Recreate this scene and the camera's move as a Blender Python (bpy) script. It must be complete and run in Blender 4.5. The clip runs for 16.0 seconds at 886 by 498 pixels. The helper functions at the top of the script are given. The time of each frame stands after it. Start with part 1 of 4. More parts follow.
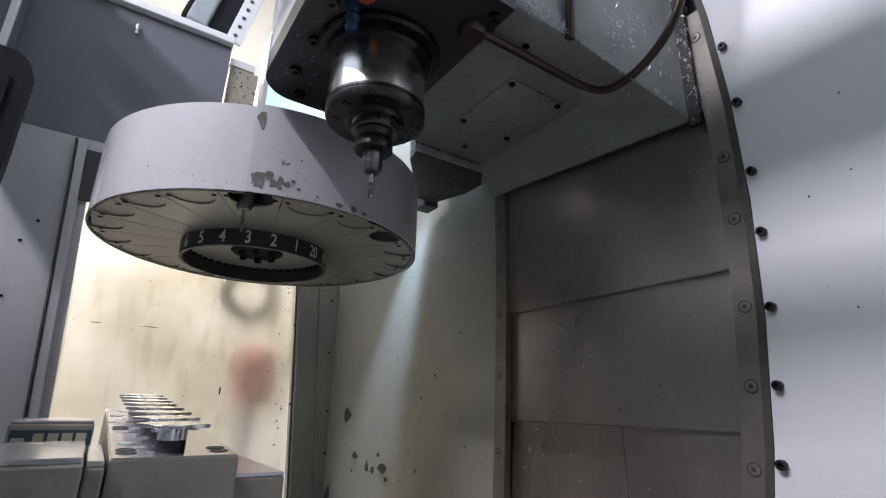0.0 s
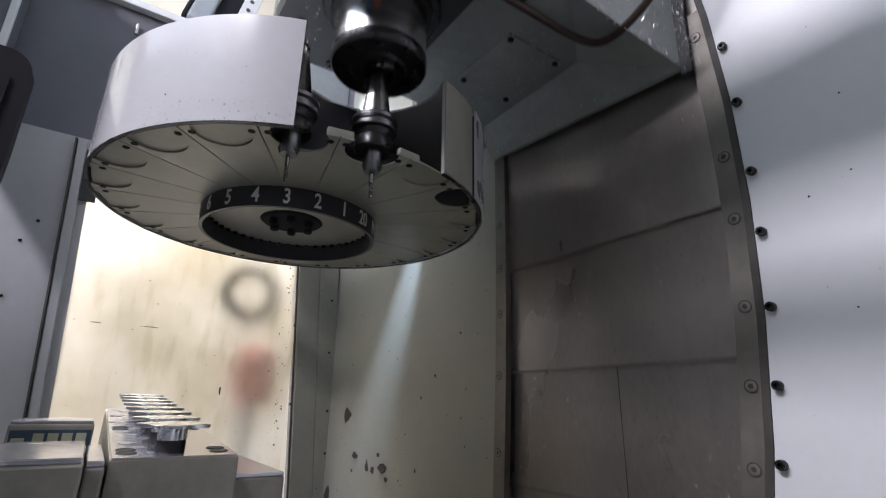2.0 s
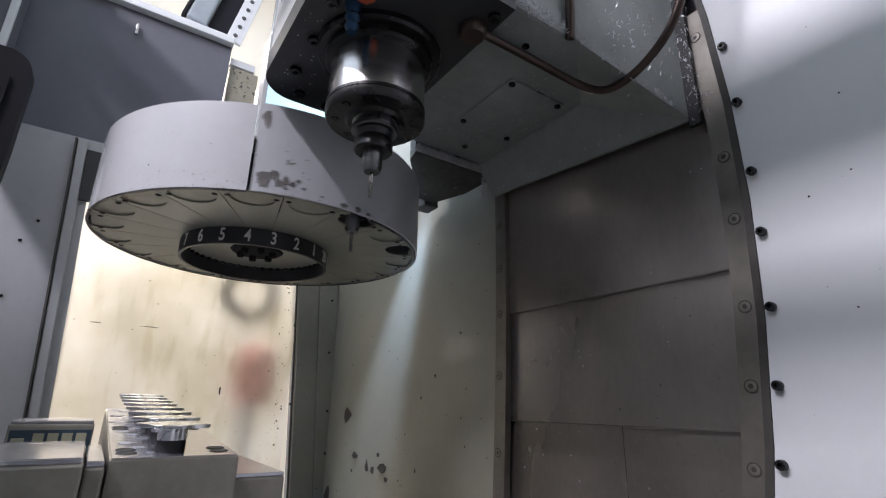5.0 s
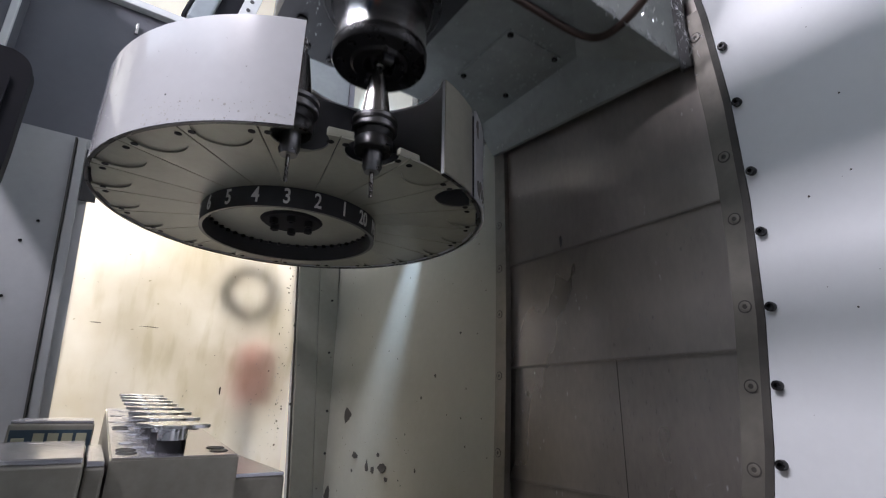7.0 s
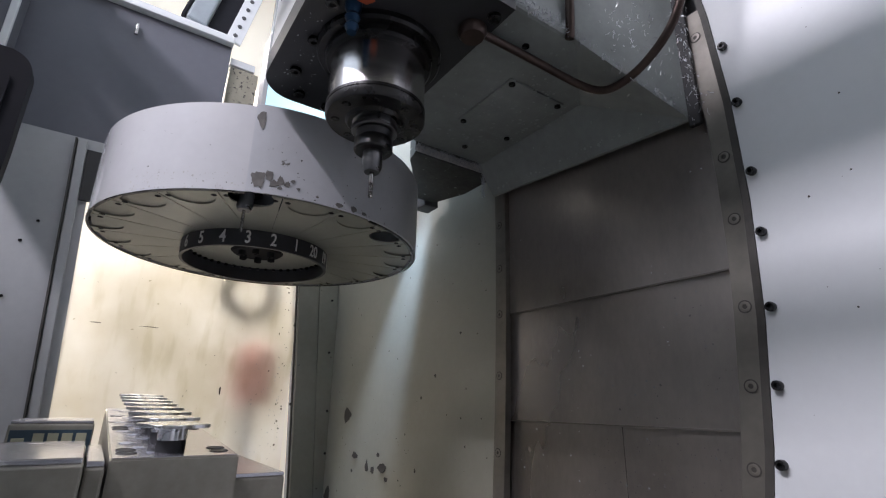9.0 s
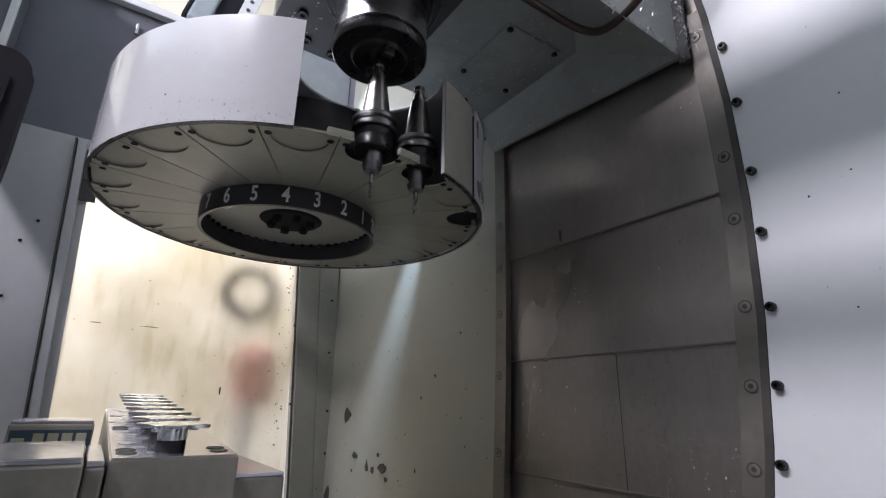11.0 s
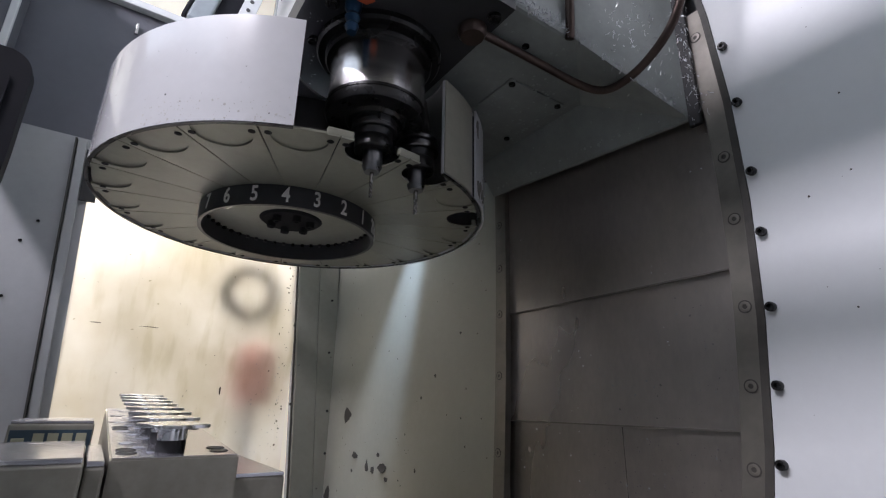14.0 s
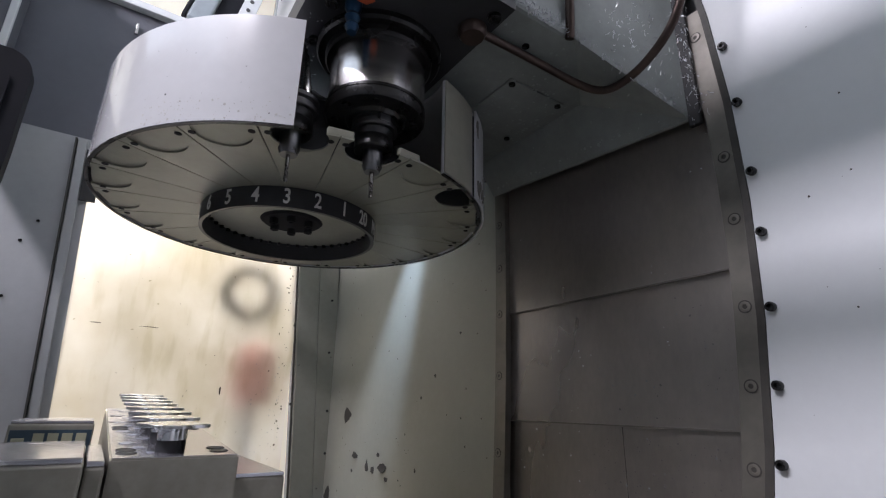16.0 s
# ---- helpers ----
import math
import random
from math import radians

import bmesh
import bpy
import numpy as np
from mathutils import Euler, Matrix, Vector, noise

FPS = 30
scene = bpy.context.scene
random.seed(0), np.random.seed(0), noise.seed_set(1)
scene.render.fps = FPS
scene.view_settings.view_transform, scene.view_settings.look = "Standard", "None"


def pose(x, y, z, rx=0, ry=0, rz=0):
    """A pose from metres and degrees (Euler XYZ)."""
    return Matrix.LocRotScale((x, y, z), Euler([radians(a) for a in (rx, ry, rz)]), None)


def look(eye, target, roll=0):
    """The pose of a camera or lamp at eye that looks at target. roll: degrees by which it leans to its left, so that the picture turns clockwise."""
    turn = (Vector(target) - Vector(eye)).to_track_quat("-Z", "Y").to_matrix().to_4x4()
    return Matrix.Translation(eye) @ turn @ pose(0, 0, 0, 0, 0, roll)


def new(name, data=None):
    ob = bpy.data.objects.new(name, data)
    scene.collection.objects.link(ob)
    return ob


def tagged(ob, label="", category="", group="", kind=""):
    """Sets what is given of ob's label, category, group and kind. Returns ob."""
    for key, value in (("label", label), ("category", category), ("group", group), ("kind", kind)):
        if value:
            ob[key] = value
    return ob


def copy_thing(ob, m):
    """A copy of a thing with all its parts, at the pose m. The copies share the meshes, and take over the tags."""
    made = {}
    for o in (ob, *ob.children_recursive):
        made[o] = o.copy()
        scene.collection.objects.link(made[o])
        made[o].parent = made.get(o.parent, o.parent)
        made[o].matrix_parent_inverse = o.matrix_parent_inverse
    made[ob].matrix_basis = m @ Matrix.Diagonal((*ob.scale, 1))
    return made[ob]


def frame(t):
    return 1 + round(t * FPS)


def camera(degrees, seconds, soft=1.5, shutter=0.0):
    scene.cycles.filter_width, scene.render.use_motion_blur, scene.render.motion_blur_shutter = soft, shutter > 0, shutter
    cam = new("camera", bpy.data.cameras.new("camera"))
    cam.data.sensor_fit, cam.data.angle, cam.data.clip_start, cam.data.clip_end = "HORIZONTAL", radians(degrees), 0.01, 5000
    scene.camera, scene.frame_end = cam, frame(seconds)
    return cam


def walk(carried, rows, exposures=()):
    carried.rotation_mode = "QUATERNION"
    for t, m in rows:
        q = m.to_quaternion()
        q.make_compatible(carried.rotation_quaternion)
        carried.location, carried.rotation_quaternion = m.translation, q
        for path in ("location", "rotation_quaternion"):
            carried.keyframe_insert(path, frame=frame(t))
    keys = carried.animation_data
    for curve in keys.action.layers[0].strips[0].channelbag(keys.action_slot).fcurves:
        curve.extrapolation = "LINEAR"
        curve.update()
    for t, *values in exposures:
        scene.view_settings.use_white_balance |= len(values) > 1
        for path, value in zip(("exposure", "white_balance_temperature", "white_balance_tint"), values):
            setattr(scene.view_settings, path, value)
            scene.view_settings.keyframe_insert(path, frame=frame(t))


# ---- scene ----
EYE = (0.0, 0.0, 1.2)
cam = camera(84, 16.0, soft=1.2, shutter=0.5)
VIEW = look(EYE, (0.5324, 0.7894, 1.5057), 1.05)
walk(cam, [(0.0, VIEW), (16.0, VIEW)], [(0.0, 0.20, 6180, 19), (16.0, 0.20, 6180, 19)])

# ---- light ----
world = bpy.data.worlds.new("shop_air")
scene.world = world
world.use_nodes = True
world.node_tree.nodes["Background"].inputs[0].default_value = (0.80, 0.86, 1.0, 1)
world.node_tree.nodes["Background"].inputs[1].default_value = 0.15


def area(name, at, to, sx, sy, watts, color):
    d = bpy.data.lights.new(name, "AREA")
    d.shape, d.size, d.size_y, d.energy, d.color = "RECTANGLE", sx, sy, watts, color
    ob = new(name, d)
    ob.matrix_world = look(at, to)
    return ob


WARM = (1.0, 0.93, 0.82)
area("shop_lamp_tube", (-1.5, 0.48, 3.40), (0.62, 0.48, 1.3), 1.8, 0.05, 72, (1.0, 0.97, 0.98))
area("shop_lamp_side", (0.2, 3.0, 3.3), (0.2, 3.0, 0.0), 1.2, 0.6, 60, WARM)

# Added spotlight, not a known lamp: it draws the streak on the wall.
spot = bpy.data.lights.new("streak_spot_light", "SPOT")
spot.energy, spot.color, spot.spot_size, spot.spot_blend, spot.shadow_soft_size = 70.0, (0.58, 0.78, 1.0), radians(23), 1.0, 0.02
new("streak_spot_light", spot).matrix_world = look((0.585, 0.955, 1.925), (0.662, 1.33, 1.08))
area("work_lamp_light", (0.49, 1.690, 2.2), (0.60, 0.5, 1.35), 0.30, 0.40, 1.2, (0.72, 0.92, 1.0))

# ---- materials ----
MATS = {}


def mat(name, color, rough=0.5, metal=0.0, vary=0.15, grain=40.0, blotch=5.0, bump=0.15, speck=None, speck_at=0.7, speck_scale=30.0, stretch=(1, 1, 1), rough_vary=0.12, spec=0.5, coat=0.0):
    """Colour varied at two scales, uneven gloss, fine relief and optional specks of a second colour."""
    if name in MATS:
        return MATS[name]
    m = bpy.data.materials.new(name)
    m.use_nodes = True
    nt = m.node_tree
    b = nt.nodes["Principled BSDF"]
    L = nt.links.new
    tc = nt.nodes.new("ShaderNodeTexCoord")
    mp = nt.nodes.new("ShaderNodeMapping")
    mp.inputs["Scale"].default_value = stretch
    L(tc.outputs["Object"], mp.inputs["Vector"])

    def noise_node(scale, detail):
        n = nt.nodes.new("ShaderNodeTexNoise")
        n.inputs["Scale"].default_value, n.inputs["Detail"].default_value = scale, detail
        n.inputs["Roughness"].default_value = 0.62
        L(mp.outputs[0], n.inputs["Vector"])
        return n

    fine, big = noise_node(grain, 6), noise_node(blotch, 4)
    mix = nt.nodes.new("ShaderNodeMath")
    mix.operation = "MULTIPLY_ADD"
    L(fine.outputs["Fac"], mix.inputs[0])
    mix.inputs[1].default_value = 0.4
    L(big.outputs["Fac"], mix.inputs[2])
    ramp = nt.nodes.new("ShaderNodeValToRGB")
    lo, hi = ramp.color_ramp.elements
    lo.position, hi.position = 0.45, 0.98
    lo.color = (*[c * (1 - vary) for c in color], 1)
    hi.color = (*[min(1, c * (1 + vary)) for c in color], 1)
    L(mix.outputs[0], ramp.inputs[0])
    out = ramp.outputs[0]
    if speck:
        sp = noise_node(speck_scale, 5)
        sr = nt.nodes.new("ShaderNodeValToRGB")
        sr.color_ramp.elements[0].position, sr.color_ramp.elements[1].position = speck_at, speck_at + 0.02
        L(sp.outputs["Fac"], sr.inputs[0])
        mc = nt.nodes.new("ShaderNodeMix")
        mc.data_type = "RGBA"
        L(sr.outputs[0], mc.inputs[0])
        L(out, mc.inputs[6])
        mc.inputs[7].default_value = (*speck, 1)
        out = mc.outputs[2]
    L(out, b.inputs["Base Color"])
    rr = nt.nodes.new("ShaderNodeMapRange")
    rr.inputs[3].default_value, rr.inputs[4].default_value = max(0.02, rough - rough_vary), min(1, rough + rough_vary)
    L(big.outputs["Fac"], rr.inputs[0])
    L(rr.outputs[0], b.inputs["Roughness"])
    b.inputs["Metallic"].default_value = metal
    b.inputs["Specular IOR Level"].default_value = spec
    b.inputs["Coat Weight"].default_value = coat
    b.inputs["Coat Roughness"].default_value = 0.10
    if bump:
        bp = nt.nodes.new("ShaderNodeBump")
        bp.inputs["Strength"].default_value, bp.inputs["Distance"].default_value = bump, 0.002
        L(fine.outputs["Fac"], bp.inputs["Height"])
        L(bp.outputs[0], b.inputs["Normal"])
    MATS[name] = m
    return m


cream = mat("cream_paint", (0.345, 0.34, 0.285), 0.42, vary=0.10, grain=60, blotch=3, bump=0.06, speck=(0.10, 0.08, 0.05), speck_at=0.74, speck_scale=18)
grey_paint = mat("grey_paint", (0.36, 0.37, 0.38), 0.40, vary=0.10, grain=50, blotch=3, bump=0.05, speck=(0.06, 0.06, 0.06), speck_at=0.75, speck_scale=22)
# Enclosure grey darkened: the shade on the upper panels is in the colour.
shaded_grey_paint = mat("shaded_blue_grey", (0.108, 0.112, 0.134), 0.45, vary=0.10, grain=40, blotch=2.5, bump=0.05)
white_panel = mat("white_sheet_paint", (0.66, 0.68, 0.70), 0.36, vary=0.05, grain=80, blotch=2, bump=0.03, speck=(0.25, 0.24, 0.22), speck_at=0.77, speck_scale=35)
cover_white = mat("carousel_white_paint", (0.68, 0.68, 0.70), 0.20, vary=0.06, grain=60, blotch=4, bump=0.03, speck=(0.20, 0.18, 0.15), speck_at=0.755, speck_scale=22, coat=0.9)
shutter_paint = mat("shutter_grey_paint", (0.60, 0.61, 0.64), 0.34, vary=0.08, grain=60, blotch=5, bump=0.03, speck=(0.14, 0.13, 0.12), speck_at=0.72, speck_scale=26)
# Plate cream set dark to carry the shade under the carousel.
plate_mat = mat("shaded_plate_cream", (0.265, 0.265, 0.212), 0.34, vary=0.2, grain=70, blotch=7, bump=0.05, speck=(0.16, 0.14, 0.10), speck_at=0.74, speck_scale=40)
steel_sheet = mat("way_cover_steel", (0.42, 0.385, 0.355), 0.29, metal=0.85, vary=0.2, grain=110, blotch=4, bump=0.06, stretch=(1, 1, 0.45), rough_vary=0.09)
strip_steel = mat("rail_steel", (0.22, 0.205, 0.18), 0.42, metal=0.6, vary=0.25, grain=70, blotch=9, bump=0.08)
casting = mat("head_casting_paint", (0.27, 0.295, 0.285), 0.40, vary=0.22, grain=60, blotch=7, bump=0.12, speck=(0.42, 0.46, 0.45), speck_at=0.69, speck_scale=75)
black_paint = mat("black_plate", (0.032, 0.033, 0.037), 0.38, vary=0.3, grain=60, blotch=8, bump=0.1)
black_steel = mat("blackened_steel", (0.05, 0.049, 0.05), 0.28, metal=0.75, vary=0.3, grain=80, blotch=12, bump=0.06)
bright_steel = mat("ground_steel", (0.40, 0.39, 0.38), 0.24, metal=1.0, vary=0.12, grain=120, blotch=10, bump=0.03, stretch=(1, 1, 8))
tool_steel = mat("tool_steel", (0.19, 0.19, 0.195), 0.30, metal=1.0, vary=0.2, grain=90, blotch=14, bump=0.03)
rubber = mat("black_rubber", (0.018, 0.018, 0.020), 0.6, vary=0.2, bump=0.1)
copper = mat("copper_pipe", (0.085, 0.06, 0.052), 0.36, metal=0.7, vary=0.3, grain=60, blotch=14, bump=0.05)
alu = mat("bright_aluminium", (0.88, 0.89, 0.91), 0.28, metal=1.0, vary=0.06, grain=120, blotch=10, bump=0.02)
iron = mat("vise_iron", (0.31, 0.295, 0.255), 0.42, metal=0.5, vary=0.25, grain=60, blotch=9, bump=0.1, speck=(0.7, 0.72, 0.75), speck_at=0.73, speck_scale=60)
# Top faces made lighter and flecked: reflections put partly into the colour.
jaw_steel = mat("jaw_steel", (0.58, 0.58, 0.63), 0.22, metal=0.85, vary=0.15, grain=60, blotch=14, bump=0.05, speck=(0.90, 0.91, 0.95), speck_at=0.62, speck_scale=55, rough_vary=0.18)
blue_label = mat("blue_label", (0.04, 0.075, 0.11), 0.35, vary=0.1)
label_white = mat("label_white", (0.46, 0.46, 0.33), 0.45, vary=0.05)
number_white = mat("number_white", (0.78, 0.78, 0.75), 0.5, vary=0.05)
orange = mat("orange_plastic", (0.55, 0.10, 0.03), 0.4, vary=0.1)
blue_anod = mat("blue_anodised", (0.012, 0.045, 0.10), 0.3, metal=0.6, vary=0.15)
bare_metal = mat("bare_chipped_metal", (0.045, 0.04, 0.035), 0.55, vary=0.35, grain=90, blotch=20, bump=0.2)
flaked = mat("flaked_primer", (0.17, 0.16, 0.15), 0.5, vary=0.35, grain=120, blotch=30, bump=0.15)
grimy = mat("grimy_casting", (0.075, 0.075, 0.07), 0.55, vary=0.5, grain=70, blotch=25, bump=0.5, speck=(0.4, 0.41, 0.4), speck_at=0.66, speck_scale=60)
door_dark = mat("dark_door_edge", (0.012, 0.012, 0.016), 0.7, vary=0.2, spec=0.15)
hub_black = mat("matt_black", (0.018, 0.018, 0.019), 0.75, vary=0.2, spec=0.15)
pale_grime = mat("pale_grime", (0.47, 0.46, 0.44), 0.55, vary=0.35, grain=160, blotch=30, bump=0.6)
olive = mat("olive_grey_paint", (0.26, 0.255, 0.215), 0.45, vary=0.15, grain=60, blotch=6, bump=0.05, speck=(0.07, 0.06, 0.05), speck_at=0.70, speck_scale=40)
joint_dark = mat("dark_joint", (0.05, 0.046, 0.04), 0.6, vary=0.4, grain=80, blotch=25, bump=0.2)
chips_mat = mat("swarf", (0.74, 0.76, 0.79), 0.26, metal=0.45, vary=0.15, bump=0)
ink = mat("grey_ink", (0.16, 0.16, 0.17), 0.6, vary=0.1)
shop_paint = mat("shop_wall_paint", (0.60, 0.59, 0.56), 0.7, vary=0.06, blotch=1.5, bump=0.03)
concrete = mat("shop_floor", (0.25, 0.24, 0.23), 0.6, vary=0.15, blotch=2)
red_plastic = mat("red_plastic", (0.85, 0.42, 0.38), 0.4, vary=0.08)
dark_grey = mat("dark_machine_grey", (0.07, 0.07, 0.075), 0.5, vary=0.15)


def pane_material():
    """Oily frosted polycarbonate with drips and grime."""
    m = bpy.data.materials.new("frosted_polycarbonate")
    m.use_nodes = True
    nt = m.node_tree
    b = nt.nodes["Principled BSDF"]
    L = nt.links.new
    b.inputs["Transmission Weight"].default_value = 1.0
    b.inputs["IOR"].default_value = 1.25
    tc = nt.nodes.new("ShaderNodeTexCoord")

    def layer(scale, stretch, lo, hi, a, c):
        mp = nt.nodes.new("ShaderNodeMapping")
        mp.inputs["Scale"].default_value = stretch
        L(tc.outputs["Object"], mp.inputs["Vector"])
        n = nt.nodes.new("ShaderNodeTexNoise")
        n.inputs["Scale"].default_value, n.inputs["Detail"].default_value = scale, 6
        L(mp.outputs[0], n.inputs["Vector"])
        r = nt.nodes.new("ShaderNodeValToRGB")
        r.color_ramp.elements[0].position, r.color_ramp.elements[1].position = lo, hi
        r.color_ramp.elements[0].color, r.color_ramp.elements[1].color = (*a, 1), (*c, 1)
        L(n.outputs["Fac"], r.inputs[0])
        return n, r

    _, grime = layer(3.5, (1, 1, 0.8), 0.38, 0.62, (0.66, 0.62, 0.52), (0.99, 0.98, 0.95))
    _, drips = layer(26, (1, 1, 0.22), 0.34, 0.48, (0.85, 0.84, 0.78), (1, 1, 1))
    _, spots = layer(60, (1, 1, 1), 0.72, 0.75, (1, 1, 1), (0.45, 0.42, 0.32))
    out = grime.outputs[0]
    for o in (drips, spots):
        mx = nt.nodes.new("ShaderNodeMix")
        mx.data_type, mx.blend_type = "RGBA", "MULTIPLY"
        mx.inputs[0].default_value = 1.0
        L(out, mx.inputs[6])
        L(o.outputs[0], mx.inputs[7])
        out = mx.outputs[2]
    L(out, b.inputs["Base Color"])
    n, _ = layer(6, (1, 1, 0.5), 0, 1, (0, 0, 0), (1, 1, 1))
    r = nt.nodes.new("ShaderNodeMapRange")
    r.inputs[3].default_value, r.inputs[4].default_value = 0.36, 0.62
    L(n.outputs["Fac"], r.inputs[0])
    L(r.outputs[0], b.inputs["Roughness"])
    return m


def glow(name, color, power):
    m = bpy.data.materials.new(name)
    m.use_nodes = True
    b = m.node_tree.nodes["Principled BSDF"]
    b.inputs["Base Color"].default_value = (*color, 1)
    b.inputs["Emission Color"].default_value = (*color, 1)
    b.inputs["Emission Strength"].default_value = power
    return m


pane_mat = pane_material()
fill_glow = glow("ceiling_fill", (0.80, 0.92, 1.0), 1.0)
# The far wall is no lamp: its glow stands in for shop light.
backdrop_mat = glow("glowing_shop_wall", (1.0, 0.94, 0.79), 0.162)
lens_glow = glow("lamp_lens", (0.62, 0.88, 0.94), 0.7)


# ---- building blocks ----
def part(name, bm, material, parent=None, label="", smooth=False, at=None):
    me = bpy.data.meshes.new(name)
    bmesh.ops.recalc_face_normals(bm, faces=bm.faces)
    bm.to_mesh(me)
    bm.free()
    me.materials.append(material)
    if smooth:
        me.shade_smooth()
        me.set_sharp_from_angle(angle=radians(35))
    ob = new(name, me)
    if parent:
        ob.parent = parent
    if at is not None:
        ob.matrix_basis = at
    if label:
        ob["label"] = label
    return ob


def empty(name, m, label, category, group="", kind=""):
    ob = new(name)
    ob.empty_display_size = 0.05
    ob.matrix_basis = m
    return tagged(ob, label, category, group, kind)


def box(bm, x0, x1, y0, y1, z0, z1, bevel=0.0, seg=2):
    t = bmesh.new()
    r = bmesh.ops.create_cube(t, size=1)
    bmesh.ops.scale(t, vec=(x1 - x0, y1 - y0, z1 - z0), verts=t.verts)
    bmesh.ops.translate(t, vec=((x0 + x1) / 2, (y0 + y1) / 2, (z0 + z1) / 2), verts=t.verts)
    if bevel:
        bmesh.ops.bevel(t, geom=list(t.edges), offset=bevel, segments=seg, affect="EDGES", profile=0.5)
    me = bpy.data.meshes.new("tmp")
    t.to_mesh(me)
    t.free()
    bm.from_mesh(me)
    bpy.data.meshes.remove(me)
    return bm


def boxed(*a, **k):
    return box(bmesh.new(), *a, **k)


def lathe(bm, profile, seg=48, a0=0.0, a1=360.0, center=(0, 0)):
    """Turns a profile of (radius, height) about a vertical axis."""
    full = abs(a1 - a0) >= 359.9
    n = seg if full else seg + 1
    rings = []
    for i in range(n):
        a = radians(a0 + (a1 - a0) * i / seg)
        rings.append([bm.verts.new((center[0] + r * math.cos(a), center[1] + r * math.sin(a), z)) for r, z in profile])
    for i in range(seg):
        p, q = rings[i], rings[(i + 1) % n]
        for k in range(len(profile) - 1):
            if profile[k][0] < 1e-6 and profile[k + 1][0] < 1e-6:
                continue
            bm.faces.new((p[k], q[k], q[k + 1], p[k + 1]))
    if not full and profile[0] == profile[-1]:
        for ring in (rings[0], rings[-1]):
            bm.faces.new(ring[:-1])
    bmesh.ops.remove_doubles(bm, verts=bm.verts, dist=1e-6)
    return bm


def prism(bm, outline, z0, z1):
    lo = [bm.verts.new((x, y, z0)) for x, y in outline]
    hi = [bm.verts.new((x, y, z1)) for x, y in outline]
    bm.faces.new(lo)
    bm.faces.new(hi)
    n = len(outline)
    for i in range(n):
        bm.faces.new((lo[i], lo[(i + 1) % n], hi[(i + 1) % n], hi[i]))
    return bm


def tube(name, points, radius, material, parent, label=""):
    """A pipe along smooth points."""
    cu = bpy.data.curves.new(name, "CURVE")
    cu.dimensions, cu.bevel_depth, cu.bevel_resolution, cu.use_fill_caps = "3D", radius, 4, True
    sp = cu.splines.new("NURBS")
    sp.points.add(len(points) - 1)
    for p, q in zip(sp.points, points):
        p.co = (*q, 1)
    sp.use_endpoint_u, sp.order_u, sp.resolution_u = True, 4, 8
    tmp = bpy.data.objects.new(name, cu)
    scene.collection.objects.link(tmp)
    me = bpy.data.meshes.new_from_object(tmp.evaluated_get(bpy.context.evaluated_depsgraph_get()))
    bpy.data.objects.remove(tmp)
    me.materials.clear()
    me.materials.append(material)
    me.shade_smooth()
    ob = new(name, me)
    ob.parent = parent
    if label:
        ob["label"] = label
    return ob


def letters(name, text, size, material, parent, m, label=""):
    cu = bpy.data.curves.new(name, "FONT")
    cu.body, cu.size, cu.align_x, cu.align_y, cu.extrude = text, size, "CENTER", "CENTER", 0.0004
    cu.offset = size * 0.016
    tmp = bpy.data.objects.new(name, cu)
    scene.collection.objects.link(tmp)
    me = bpy.data.meshes.new_from_object(tmp.evaluated_get(bpy.context.evaluated_depsgraph_get()))
    bpy.data.objects.remove(tmp)
    me.materials.clear()
    me.materials.append(material)
    ob = new(name, me)
    ob.parent = parent
    ob.matrix_basis = m
    if label:
        ob["label"] = label
    return ob


def screw_mesh(name, r, h, material):
    """A socket-head screw, axis along z, head up."""
    bm = lathe(bmesh.new(), [(0, h * 0.45), (r * 0.45, h * 0.45), (r * 0.5, h), (r * 0.9, h), (r, h * 0.85), (r, 0), (0, 0)], 16)
    me = bpy.data.meshes.new(name)
    bmesh.ops.recalc_face_normals(bm, faces=bm.faces)
    bm.to_mesh(me)
    bm.free()
    me.materials.append(material)
    me.shade_smooth()
    me.set_sharp_from_angle(angle=radians(35))
    return me


def put(name, me, parent, m):
    ob = new(name, me)
    ob.parent = parent
    ob.matrix_basis = m
    return ob


def patch(name, w, h, seed, material, parent, m):
    """A thin uneven flake outline, w by h, in the local xy plane."""
    rnd = random.Random(seed)
    n = 22
    out = []
    for i in range(n):
        a = 2 * math.pi * i / n
        k = 0.72 + 0.5 * rnd.random() * (0.6 + 0.4 * math.sin(3 * a + seed))
        out.append((w / 2 * k * math.cos(a), h / 2 * k * math.sin(a)))
    bm = prism(bmesh.new(), out, 0, 0.0008)
    ob = part(name, bm, material, parent)
    ob.matrix_basis = m
    return ob


def swarf(name, n, seed, spots, size, parent, label):
    """Loose bright metal slivers scattered along given segments (a, b, spread)."""
    rnd = random.Random(seed)
    bm = bmesh.new()
    for _ in range(n):
        a, b, spread = rnd.choice(spots)
        k = rnd.random()
        c = Vector(a).lerp(Vector(b), k) + Vector([rnd.gauss(0, s) for s in spread])
        ln, w = size * rnd.uniform(0.4, 1.6), size * rnd.uniform(0.08, 0.22)
        m = Matrix.Translation(c) @ Euler([rnd.uniform(0, 6.28) for _ in range(3)]).to_matrix().to_4x4()
        pts = [(-ln, -w, 0), (0, -w, ln * 0.35), (ln, -w, 0), (ln, w, 0), (0, w, ln * 0.35), (-ln, w, 0)]
        v = [bm.verts.new(m @ Vector(p)) for p in pts]
        bm.faces.new((v[0], v[1], v[4], v[5]))
        bm.faces.new((v[1], v[2], v[3], v[4]))
    return tagged(part(name, bm, chips_mat, parent, label), kind="stuff")


